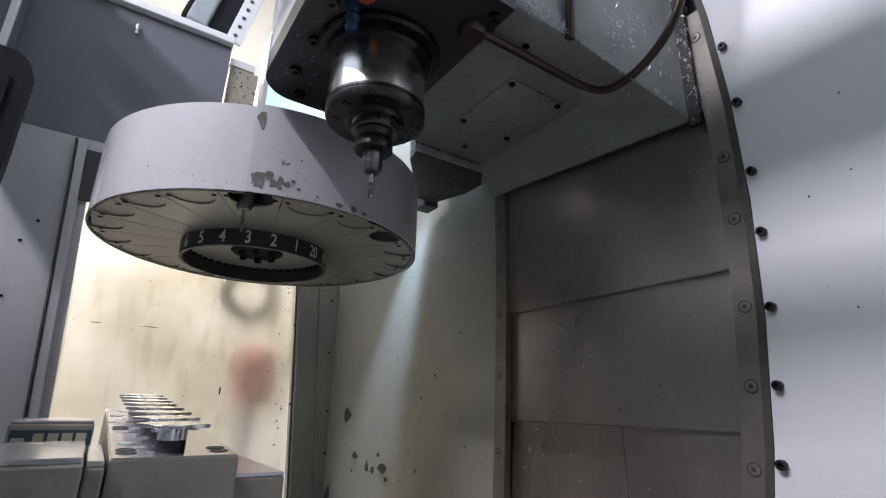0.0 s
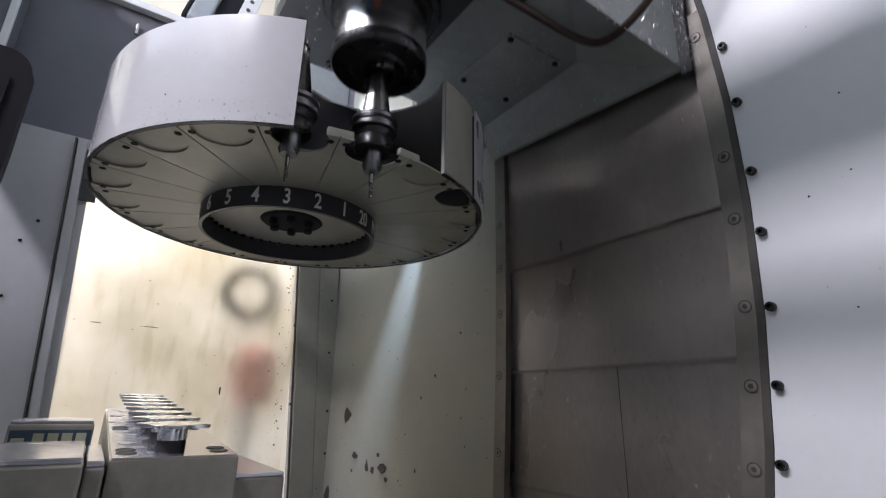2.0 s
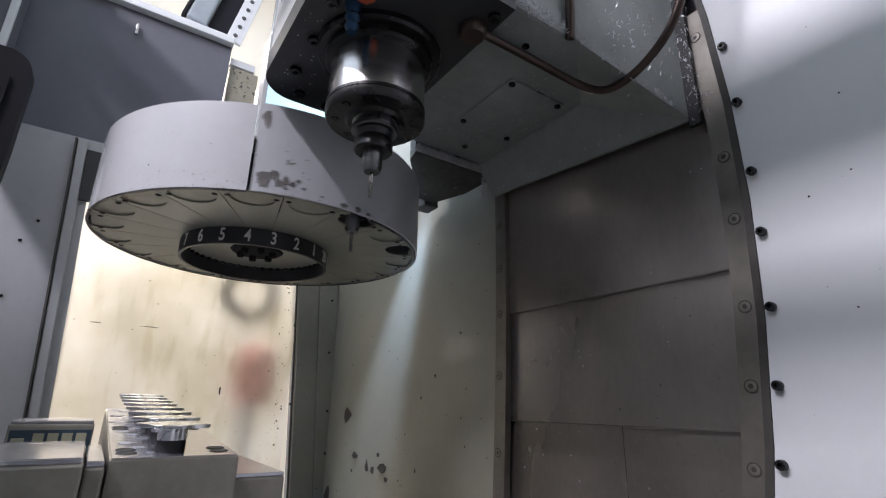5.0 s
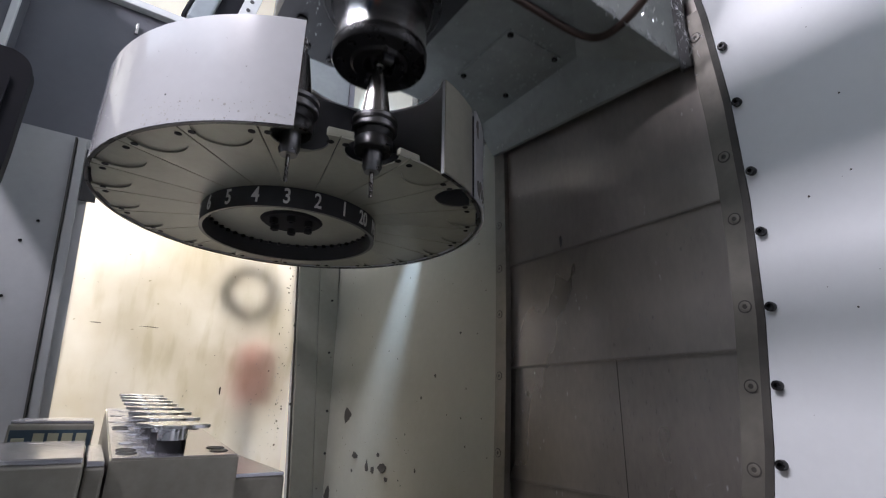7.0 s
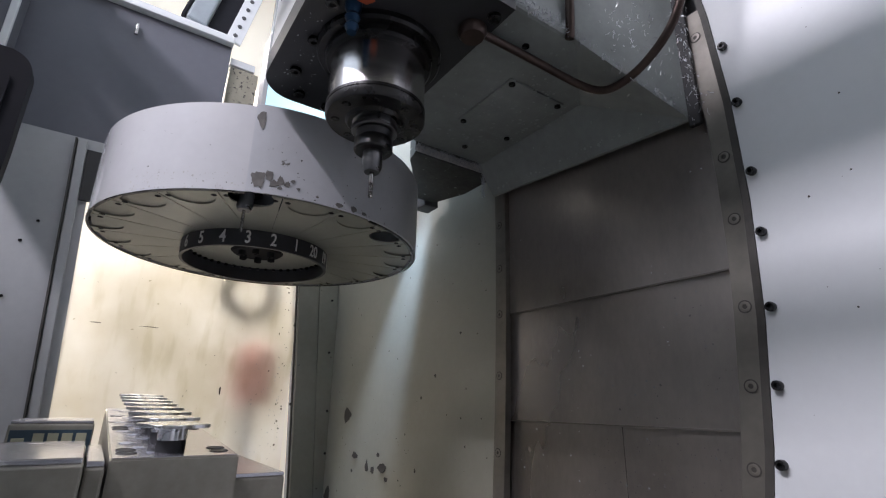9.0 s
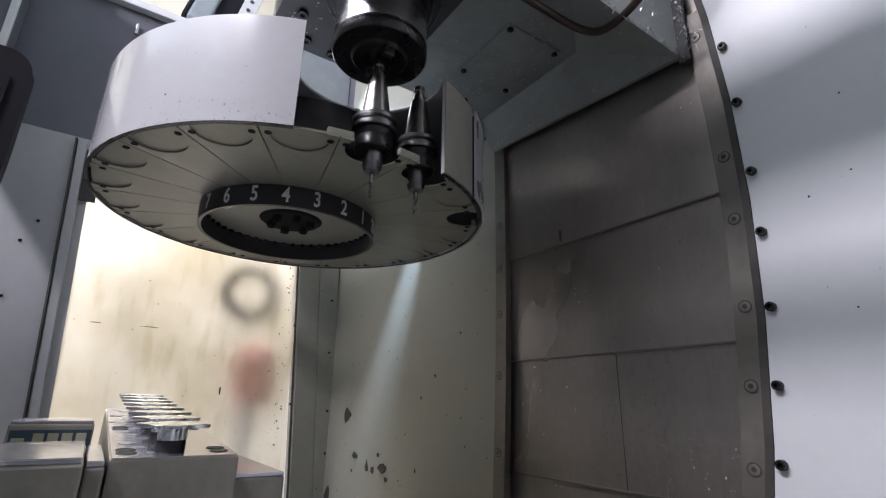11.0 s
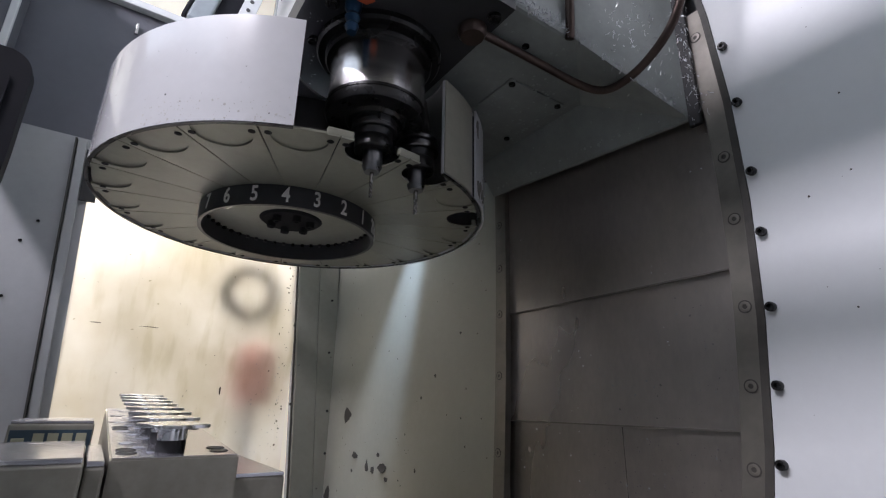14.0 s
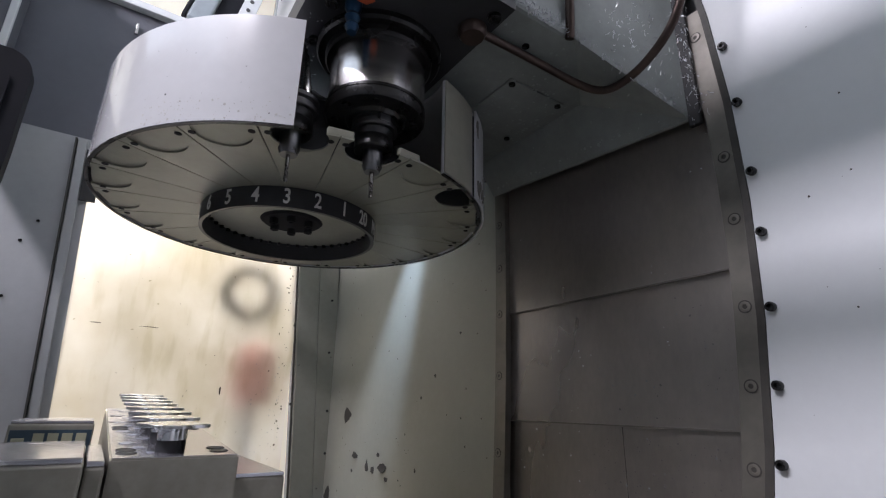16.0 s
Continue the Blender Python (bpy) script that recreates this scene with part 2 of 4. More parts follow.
def bent(bm, lean):
    """Cuts long pieces into short ones and shifts them sideways along their height, to fit the camera's view."""
    zs = [v.co.z for v in bm.verts]
    lo, hi = min(zs), max(zs)
    n = 16
    for i in range(1, n):
        z = lo + (hi - lo) * i / n
        bmesh.ops.bisect_plane(bm, geom=list(bm.verts) + list(bm.edges) + list(bm.faces), plane_co=(0, 0, z), plane_no=(0, 0, 1))
    for v in bm.verts:
        dx, dy = lean(v.co.z)
        v.co.x += dx
        v.co.y += dy
    return bm


# Bows and lean below follow the edges as the camera's lens shows them.
def bow_near(z):
    return 0.0, 0.2 * (min(z, 1.9) - 1.5) ** 2 if z > 0.9 else 0.072


def bow_far(z):
    return 0.0, 0.06 * (1.63 - max(1.0, min(z, 1.63))) ** 2


def tilt_window(z):
    return 0.062 * (1.77 - z), 0.0


def dirt(name, n, seed, place, size, material, parent, label):
    """Small uneven flakes laid on a surface; place(random) gives a pose whose z points out of the surface."""
    rnd = random.Random(seed)
    bm = bmesh.new()
    for _ in range(n):
        m = place(rnd)
        r = size * (0.3 + rnd.random() ** 3 * 1.6)
        k = 6
        v = [bm.verts.new(m @ Vector((r * rnd.uniform(0.6, 1.2) * math.cos(6.283 * i / k), r * rnd.uniform(0.6, 1.2) * math.sin(6.283 * i / k), 0))) for i in range(k)]
        top = bm.verts.new(m @ Vector((0, 0, r * 0.25)))
        for i in range(k):
            bm.faces.new((v[i], v[(i + 1) % k], top))
    return tagged(part(name, bm, material, parent, label, smooth=True), kind="stuff")


def on_drum(radius, a0, a1, zmax, power):
    def place(rnd):
        a, z = radians(rnd.uniform(a0, a1)), 0.002 + zmax * rnd.random() ** power
        return Matrix.Translation((radius * math.cos(a), radius * math.sin(a), z)) @ Euler((radians(90), 0, a + radians(90))).to_matrix().to_4x4()
    return place


def on_plane(axis, at, a0, a1, b0, b1, power=1.0):
    """axis "x": facing -x, spread over y and z; axis "z": facing down, spread over x and y."""
    def place(rnd):
        a, b = rnd.uniform(a0, a1), b0 + (b1 - b0) * rnd.random() ** power
        if axis == "x":
            return Matrix.Translation((at, a, b)) @ Euler((0, radians(-90), 0)).to_matrix().to_4x4()
        return Matrix.Translation((a, b, at)) @ Euler((radians(180), 0, 0)).to_matrix().to_4x4()
    return place


# ---- setting ----
XW, YW = 0.66, 1.65


def setting():
    # shop around the machine
    s = tagged(part("ground", boxed(-4, 5, -4, 6, -0.1, 0.0), concrete), "grey concrete shop floor under the machine", "floor", kind="structure")
    tagged(part("backdrop", boxed(-3.0, 4.0, 3.2, 3.25, 0.0, 4.2), backdrop_mat), "beige shop wall beyond the machine, bright by its own glow", "wall", kind="structure")
    for n, b in (("wall_front", (-4.05, -4, -4, 6, 0, 4.2)), ("wall_rear", (5, 5.05, -4, 6, 0, 4.2)), ("wall_end", (-4, 5, -4.05, -4, 0, 4.2))):
        tagged(part(n, boxed(*b), shop_paint), "beige painted shop wall", "wall", kind="structure")
    tagged(part("ceiling", boxed(-4, 5, -4, 6, 4.2, 4.25), shop_paint), "pale shop ceiling", "ceiling", kind="structure")

    # Unseen glowing panel, added for cool fill and the sleeve's bright reflection.
    tagged(part("fill_panel", boxed(-3.9, 2.4, -0.6, 2.6, 4.15, 4.195), fill_glow), "unseen glowing ceiling panel added as cool fill light", "ceiling light", kind="structure")

    # machine enclosure, window side
    w = tagged(part("wall_left", bent(window_wall(), tilt_window), grey_paint), "grey painted sheet-metal side wall with a window opening", "wall", kind="structure")
    part("upper_panel", boxed(-0.48, 0.187, 1.70, 1.715, 1.93, 2.455, bevel=0.002), shaded_grey_paint, w, "blue-grey upper panel, its shade put into the colour")
    part("corner_post", boxed(-0.392, -0.374, 1.59, 1.606, 1.94, 2.75, bevel=0.003), white_panel, w, "white upright corner post")
    part("corner_fold", boxed(-0.50, -0.376, 1.607, 1.698, 1.94, 2.75, bevel=0.01), shaded_grey_paint, w)
    part("top_rail", boxed(-0.48, 0.19, 1.675, 1.72, 2.457, 2.485, bevel=0.003), white_panel, w, "pale top edge rail")
    part("ledge", boxed(-0.50, 0.187, 1.652, 1.70, 1.915, 1.93, bevel=0.002), grey_paint, w)
    bm = lathe(bmesh.new(), [(0, 0), (0.006, 0), (0.006, 0.04), (0, 0.04)], 16)
    part("stud", bm, bright_steel, w, "short bright stud", smooth=True, at=pose(-0.105, 1.69, 2.36))
    # frame strips round the window
    part("window_post", bent(boxed(0.503, 0.5735, 1.636, 1.649, 0.5, 1.95, bevel=0.002), tilt_window), olive, w)
    part("window_post", bent(boxed(0.5745, 0.645, 1.635, 1.649, 0.5, 1.95, bevel=0.002), tilt_window), olive, w)
    part("window_post", bent(boxed(-0.163, -0.140, 1.636, 1.649, 0.5, 1.92, bevel=0.003), tilt_window), grey_paint, w)
    part("window_post", bent(boxed(-0.1695, -0.1645, 1.632, 1.649, 0.5, 1.92), tilt_window), joint_dark, w)
    # Solid strip on the wall; the recess's darkness is only its colour.
    part("slot_strip", bent(boxed(-0.1385, -0.100, 1.6415, 1.649, 1.74, 1.895), tilt_window), rubber, w, "black strip with a recess slot's shade put into its colour")
    ps = screw_mesh("post_screw", 0.004, 0.003, black_steel)
    for x, z in ((0.635, 1.55), (0.640, 1.37), (0.650, 1.18), (0.655, 1.05), (0.512, 1.45), (0.525, 1.2), (-0.21, 1.66), (-0.235, 1.60), (-0.24, 1.45)):
        put("post_screw", ps, w, Matrix.Translation((x, 1.636 if x < 0.57 and x > 0 else 1.635 if x > 0 else 1.65, z)) @ Euler((radians(90), 0, 0)).to_matrix().to_4x4())
    part("window_gasket", bent(boxed(0.496, 0.502, 1.644, 1.652, 0.55, 1.78, bevel=0.002), tilt_window), joint_dark, w)
    win = tagged(part("window_1", boxed(-0.14, 0.52, 1.653, 1.658, 0.54, 1.84), pane_mat), "oily frosted plastic window pane glowing with shop light", "window", kind="structure")
    win.visible_shadow = False
    for x, z, w_, h_ in ((0.313, 1.235, 0.006, 0.028), (0.10, 1.405, 0.05, 0.002), (-0.03, 1.405, 0.03, 0.0025), (0.45, 1.3, 0.004, 0.006), (0.47, 1.42, 0.004, 0.008)):
        patch("scratch", w_, h_, int(100 * x), bare_metal, win, Matrix.Translation((x, 1.6525, z)) @ Euler((radians(90), 0, 0)).to_matrix().to_4x4())

    def on_pane(x0, x1, z0, z1):
        def place(rnd):
            return Matrix.Translation((rnd.uniform(x0, x1), 1.6527, rnd.uniform(z0, z1))) @ Euler((radians(90), 0, 0)).to_matrix().to_4x4()
        return place
    dirt("grime", 60, 70, on_pane(0.478, 0.505, 1.0, 1.72), 0.0020, bare_metal, win, "dark specks along the pane's edge")
    dirt("grime", 50, 71, on_pane(-0.09, 0.50, 1.0, 1.75), 0.0010, bare_metal, win, "small dark specks")
    dirt("water_drops", 90, 72, on_pane(0.40, 0.50, 1.05, 1.32), 0.0014, white_panel, win, "pale drops on the pane")
    # column side
    b = tagged(part("wall_back", back_wall(), cream), "cream painted steel wall with chipped paint", "wall", kind="structure")
    # Continues the cream wall; its dark colour replaces shade beside the lamp.
    part("shaded_wall_end", boxed(XW, XW + 0.02, 1.651, 1.76, 1.931, 2.9), shaded_grey_paint, b, "end strip of the wall, coloured dark in place of shade")
    for i, (y, z, w_, h_) in enumerate(((1.488, 1.171, 0.045, 0.052), (1.415, 1.062, 0.02, 0.04), (1.335, 1.04, 0.03, 0.02), (1.30, 1.035, 0.02, 0.022), (1.245, 1.045, 0.028, 0.05), (1.22, 1.02, 0.012, 0.02), (1.43, 1.02, 0.01, 0.012), (1.08, 1.055, 0.012, 0.006), (1.27, 1.075, 0.012, 0.018), (1.60, 0.93, 0.06, 0.045), (1.0, 1.27, 0.008, 0.008), (0.90, 1.36, 0.007, 0.007), (1.06, 1.22, 0.008, 0.007))):
        patch("bare_patch", w_, h_, i, bare_metal, b, Matrix.Translation((XW - 0.0008, y, z)) @ Euler((0, radians(-90), 0)).to_matrix().to_4x4())
    r = tagged(part("wall_right", bent(boxed(0.625, 0.645, -1.2, 0.250, 0.3, 2.6), bow_near), white_panel), "white satin sheet-metal wall beside the column", "wall", kind="structure")
    bolt = screw_mesh("bolt", 0.0056, 0.007, black_steel)
    for z in (1.676, 1.585, 1.485, 1.406, 1.316, 1.229, 1.147, 1.05, 0.96):
        put("bolt", bolt, r, Matrix.Translation((0.625, 0.2425 + bow_near(z)[1], z)) @ Euler((0, radians(-90), 0)).to_matrix().to_4x4())
    dirt("grime", 90, 40, on_plane("x", 0.6248, -0.2, 0.24, 1.0, 1.75), 0.0012, bare_metal, r, "small dark specks")
    dirt("grime", 160, 41, on_plane("x", XW - 0.0002, 0.80, 1.62, 0.95, 1.65), 0.0016, bare_metal, b, "small dark specks")
    g = tagged(part("trim_gap", bent(boxed(0.6235, 0.67, 0.2505, 0.2592, 0.3, 2.6), bow_near), joint_dark), "dark joint beside the guide rail", "trim", kind="structure")
    recess = finish_mesh("screw_recess", lathe(bmesh.new(), [(0, 0.0006), (0.0082, 0.0006), (0.0082, 0), (0, 0)], 20), joint_dark)
    flat = screw_mesh("screw", 0.0066, 0.0012, strip_steel)
    for nm, y0, y1, sy, zs in (("trim_near", 0.2615, 0.296, 0.282, (1.735, 1.53, 1.44, 1.325, 1.230, 1.137, 1.04)), ("trim_far", 0.729, 0.760, 0.748, (1.57, 1.475, 1.38, 1.26, 1.12))):
        t = tagged(part(nm, bent(boxed(0.648, 0.662, y0, y1, 0.3, 1.78 if nm == "trim_near" else 2.3), bow_near if nm == "trim_near" else bow_far), strip_steel), "worn steel guide rail screwed beside the way cover", "rail", kind="structure")
        for z in zs:
            put("screw_recess", recess, t, Matrix.Translation((0.648, sy + (bow_near(z)[1] if nm == "trim_near" else bow_far(z)[1]), z)) @ Euler((0, radians(-90), 0)).to_matrix().to_4x4())
            put("screw", flat, t, Matrix.Translation((0.648, sy + (bow_near(z)[1] if nm == "trim_near" else bow_far(z)[1]), z)) @ Euler((0, radians(-90), 0)).to_matrix().to_4x4())
    tagged(part("column", boxed(0.70, 1.1, 0.27, 0.80, 0.0, 2.6), dark_grey), "dark machine column behind the way cover", "column", kind="structure")
    # enclosure behind the camera
    # Out of view; each section's height is set by the light it passes.
    bm = boxed(-0.66, -0.64, -1.2, 1.7, 0.3, 0.85)
    for y0, y1, z0, z1 in ((-1.2, -0.75, 0.851, 2.2), (1.0, 1.7, 0.851, 1.85), (-0.749, 0.999, 0.851, 2.08)):
        box(bm, -0.66, -0.64, y0, y1, z0, z1)
    tagged(part("wall_door", bm, grey_paint), "unseen grey front wall, stepped in height to steer the shop light", "wall", kind="structure")
    dw = tagged(part("door_edge", rounded_slab(-0.64, -0.232, 1.38, 1.90, 0.05, 1.22, 1.26), door_dark), "dark rounded edge of the sliding front door", "door", kind="structure")
    part("door_face", rounded_slab(-0.64, -0.262, 1.42, 1.86, 0.04, 1.212, 1.219), door_dark, dw)
    # Out of view, added only to block the tube lamp from the left panels.
    tagged(part("shade_panel", boxed(-0.70, -0.6755, 0.95, 1.72, 2.28, 2.8), grey_paint), "unseen grey panel added to shade the left side panels", "wall", kind="structure")
    # Unseen bar, its height set so its shadow bands the right wall.
    tagged(part("shadow_rail_upper", boxed(-0.675, -0.63, -1.2, 1.69, 2.635, 2.684, bevel=0.004), grey_paint), "unseen header rail added to cast the dark band on the right wall", "rail", kind="structure")
    # Second added bar, for the fainter band lower down.
    tagged(part("shadow_rail_lower", boxed(-0.66, -0.64, -1.2, 1.69, 2.548, 2.566, bevel=0.003), grey_paint), "thin unseen rail added to cast a second band on the right wall", "rail", kind="structure")
    for i, y in enumerate((-1.19, 1.66)):
        tagged(part("door_post_%d" % (i + 1), boxed(-0.67, -0.63, y, y + 0.03, 0.3, 2.635), grey_paint), "grey corner post of the enclosure", "post", kind="structure")
    tagged(part("wall_side", boxed(-0.66, 0.64, -1.22, -1.2, 0.3, 2.2), grey_paint), "grey sheet-metal side wall of the machine", "wall", kind="structure")
    # Out of view; dark so that little light bounces onto the undersides.
    tagged(part("floor", boxed(-0.66, 1.0, -1.2, 1.66, 0.28, 0.3), grimy), "unseen chip pan under the table, kept dark to cut bounced light", "floor", kind="structure")


def rounded_slab(x0, x1, z0, z1, r, y0, y1):
    """An upright slab rounded at its two free corners."""
    out = [(x0, z0), (x0, z1)]
    out += [(x1 - r + r * math.sin(radians(a)), z1 - r + r * math.cos(radians(a))) for a in range(0, 91, 10)]
    out += [(x1 - 0.09 + 0.09 * math.cos(radians(a)), z0 + 0.30 - 0.30 * math.sin(radians(a))) for a in range(0, 91, 10)]
    bm = prism(bmesh.new(), out, y0, y1)
    for v in bm.verts:
        v.co.y, v.co.z = v.co.z, v.co.y
    return bm


def window_wall():
    """The side wall with its window opening, rounded at the upper corners."""
    bm = bmesh.new()
    y0, y1 = 1.65, 1.70
    box(bm, -0.66, -0.12, y0, y1, 0.3, 1.93)
    box(bm, 0.505, 0.70, y0, y1, 0.3, 1.93)
    box(bm, -0.12, 0.505, y0, y1, 0.3, 0.6)
    box(bm, -0.12, 0.505, y0, y1, 1.80, 1.93)
    for sx, cx in ((-1, -0.12), (1, 0.505)):
        out = [(cx, 1.80)]
        for i in range(9):
            a = radians(90 * i / 8)
            out.append((cx - sx * 0.06 * (1 - math.cos(a)), 1.74 + 0.06 * math.sin(a)))
        v0 = [bm.verts.new((x, y0 + 0.001, z)) for x, z in out]
        v1 = [bm.verts.new((x, y1, z)) for x, z in out]
        bm.faces.new(v0)
        bm.faces.new(v1)
        for i in range(len(out)):
            k = (i + 1) % len(out)
            bm.faces.new((v0[i], v0[k], v1[k], v1[i]))
    return bm


def back_wall():
    bm = bmesh.new()
    box(bm, XW, XW + 0.02, 0.760, 1.65, 0.3, 2.9)
    return bm


# ---- tool changer ----
CX, CY, CZ, TRAVEL = 0.246, 0.815, 1.51, 0.2304
R_RIM, R_POCKET, TALL = 0.3155, 0.2592, 0.154
OPEN_POCKET = 20


def angle_of(n):
    return -91.2 - 18.0 * (n - 2)


def tool_changer():
    tc = empty("tool_changer", pose(CX, CY, CZ), "white round tool changer with numbered black ring beside the spindle", "tool changer")
    prof = [(R_RIM - 0.004, 0), (R_RIM, 0), (R_RIM, TALL), (R_RIM - 0.004, TALL), (R_RIM - 0.004, 0)]
    part("cover", lathe(bmesh.new(), prof, 96, -71.5, 249.5), cover_white, tc, "glossy white curved sheet-metal cover", smooth=True)
    q, cut = R_RIM - 0.0042, 0.1095
    d = math.acos((q * q + R_POCKET ** 2 - cut * cut) / (2 * q * R_POCKET))
    lo, hi = radians(-90) + d, radians(270) - d
    out = [(q * math.cos(lo + (hi - lo) * i / 90), q * math.sin(lo + (hi - lo) * i / 90)) for i in range(91)]
    e0 = math.atan2(out[-1][1] + R_POCKET, out[-1][0])
    e1 = math.atan2(out[0][1] + R_POCKET, out[0][0])
    e0, e1 = (e0 + 2 * math.pi if e0 < 0 else e0), e1
    out += [(cut * math.cos(e0 + (e1 - e0) * i / 24), -R_POCKET + cut * math.sin(e0 + (e1 - e0) * i / 24)) for i in range(1, 24)]
    bm = prism(bmesh.new(), out, TALL - 0.004, TALL)
    part("top_plate", bm, cover_white, tc, at=pose(0, 0, 0, 0, 0, -1))
    part("bottom_rim", lathe(bmesh.new(), [(R_RIM - 0.004, -0.0012), (R_RIM + 0.0005, -0.0012), (R_RIM + 0.0005, 0.0012), (R_RIM - 0.004, 0.0012), (R_RIM - 0.004, -0.0012)], 96, -71.5, 249.5), black_steel, tc, "dark worn lower rim", smooth=True)
    end = [(R_RIM + 0.0003, 0.002), (R_RIM + 0.0022, 0.002), (R_RIM + 0.0022, TALL - 0.0005), (R_RIM + 0.0003, TALL - 0.0005), (R_RIM + 0.0003, 0.002)]
    part("end_plate", lathe(bmesh.new(), end, 12, -71.4, -56), mat("oil_stained_cream", (0.38, 0.375, 0.31), 0.34, vary=0.16, grain=60, blotch=14, bump=0.04, speck=(0.16, 0.14, 0.10), speck_at=0.70, speck_scale=50, coat=0.4), tc, "oil-stained cream end plate", smooth=True)
    part("bracket", boxed(0.0, 0.17, 0.285, 0.52, TALL + 0.0005, 0.235, bevel=0.004), dark_grey, tc, "dark carriage arm")
    # shutter
    RS = R_RIM + 0.0062
    slide = [(RS - 0.003, 0.0), (RS, 0.0), (RS, TALL + 0.001), (RS - 0.003, TALL + 0.001), (RS - 0.003, 0.0)]
    sh = part("shutter", lathe(bmesh.new(), slide, 72, -110.4, -2), shutter_paint, tc, "grey sliding shutter with scratched and flaked paint", smooth=True)
    # Black strip added where the shutter's edge shows a dark gap.
    lead = [(RS - 0.006, 0.004), (RS - 0.0032, 0.004), (RS - 0.0032, TALL - 0.008), (RS - 0.006, TALL - 0.008), (RS - 0.006, 0.004)]
    part("shutter_gap_strip", lathe(bmesh.new(), lead, 3, -110.3, -108.8), rubber, sh, "black strip standing for the dark gap at the shutter's edge", smooth=True)
    for i, (a, z, w_, h_) in enumerate(((-108.6, 0.128, 0.014, 0.034), (-107.4, 0.022, 0.024, 0.032), (-104.6, 0.030, 0.014, 0.020), (-103.2, 0.018, 0.016, 0.012), (-101.6, 0.024, 0.012, 0.016), (-99.6, 0.020, 0.010, 0.010), (-98.2, 0.027, 0.008, 0.006), (-96.5, 0.016, 0.007, 0.005), (-84, 0.006, 0.016, 0.009), (-79, 0.007, 0.014, 0.012), (-75, 0.005, 0.012, 0.007), (-101.5, 0.012, 0.008, 0.006), (-91, 0.010, 0.006, 0.004))):
        ar = radians(a)
        m = Matrix.Translation((RS * math.cos(ar), RS * math.sin(ar), z)) @ Euler((radians(90), 0, ar + radians(90))).to_matrix().to_4x4()
        patch("flaked_patch", w_, h_, 30 + i, flaked, sh, m)
    dirt("grime", 160, 5, on_drum(R_RIM + 0.0002, 190, 249, 0.05, 1.6), 0.0006, pale_grime, tc, "grey grime along the lower edge")
    dirt("grime", 26, 6, on_drum(R_RIM + 0.0002, 170, 249, 0.14, 1.0), 0.0009, bare_metal, tc, "small dark specks")
    dirt("grime", 110, 7, on_drum(RS, -109, -56, 0.14, 2.6), 0.0009, bare_metal, sh, "small dark specks")
    dirt("grime", 130, 13, on_drum(R_RIM + 0.0002, 200, 249, 0.03, 1.2), 0.0011, pale_grime, tc, "grey grime along the lower edge")
    # turret
    tu = part("turret", lathe(bmesh.new(), [(0, 0.0075), (0.222, 0.0075), (0.222, 0.060), (0.160, 0.064), (0.160, 0.145), (0, 0.145)], 64), black_paint, tc, "turning carousel disc", smooth=True)
    screw = screw_mesh("plate_screw", 0.0045, 0.0006, hub_black)
    flip = Euler((radians(180), 0, 0)).to_matrix().to_4x4()
    plate, shallow = sector_mesh(), floor_mesh(0.0026)
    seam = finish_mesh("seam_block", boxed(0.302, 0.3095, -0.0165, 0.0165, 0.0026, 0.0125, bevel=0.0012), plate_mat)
    flaps = {}
    for n in range(1, 21):
        turn = Matrix.Rotation(radians(angle_of(n)), 4, "Z")
        put("segment_plate", plate, tu, turn)
        for s in (-1, 1):
            a = radians(s * 7.15)
            put("plate_screw", screw, tu, turn @ Matrix.Translation((0.2955 * math.cos(a), 0.2955 * math.sin(a), 0.0)) @ flip)
        put("seam_block", seam, tu, turn @ Matrix.Rotation(radians(9), 4, "Z"))
        if n != OPEN_POCKET:
            flaps[n] = (put("pocket_flap", shallow, tu, turn), turn)
    RX, RY = -0.0125, 0.0108
    ring = part("number_ring", lathe(bmesh.new(), [(0.140, -0.033), (0.1455, -0.033), (0.1455, -0.0005), (0.140, -0.0005), (0.140, -0.033)], 96, center=(RX, RY)), black_paint, tu, "black ring band with white pocket numbers", smooth=True)
    for n in range(1, 21):
        a = radians(angle_of(n) - 0.9)
        m = Matrix.Translation((RX + 0.1461 * math.cos(a), RY + 0.1461 * math.sin(a), -0.0165)) @ Euler((radians(90), 0, a + radians(90))).to_matrix().to_4x4() @ Matrix.Diagonal((0.72, 1, 1, 1))
        letters("number", str(n), 0.0335, number_white, tu, m)
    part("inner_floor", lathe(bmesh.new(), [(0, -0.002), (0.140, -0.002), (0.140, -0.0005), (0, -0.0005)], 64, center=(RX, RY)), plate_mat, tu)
    bm = bmesh.new()
    for i in range(48):
        a = radians(7.5 * i)
        bmesh.ops.create_cube(bm, size=0.0055, matrix=Matrix.Translation((RX, RY, 0)) @ Matrix.Rotation(a, 4, "Z") @ Matrix.Translation((0.1375, 0, -0.004)))
    part("index_teeth", bm, black_steel, tu)
    part("hub", lathe(bmesh.new(), [(0, -0.006), (0.048, -0.006), (0.053, -0.002), (0.053, -0.001), (0, -0.001)], 48, center=(RX, RY)), hub_black, tu, "dark bolted hub", smooth=True)
    hb = screw_mesh("hub_bolt", 0.0075, 0.010, hub_black)
    for i in range(6):
        a = radians(60 * i + 12)
        put("hub_bolt", hb, tu, Matrix.Translation((RX + 0.033 * math.cos(a), RY + 0.033 * math.sin(a), -0.006)) @ flip)
    return tc, sh, tu, flaps


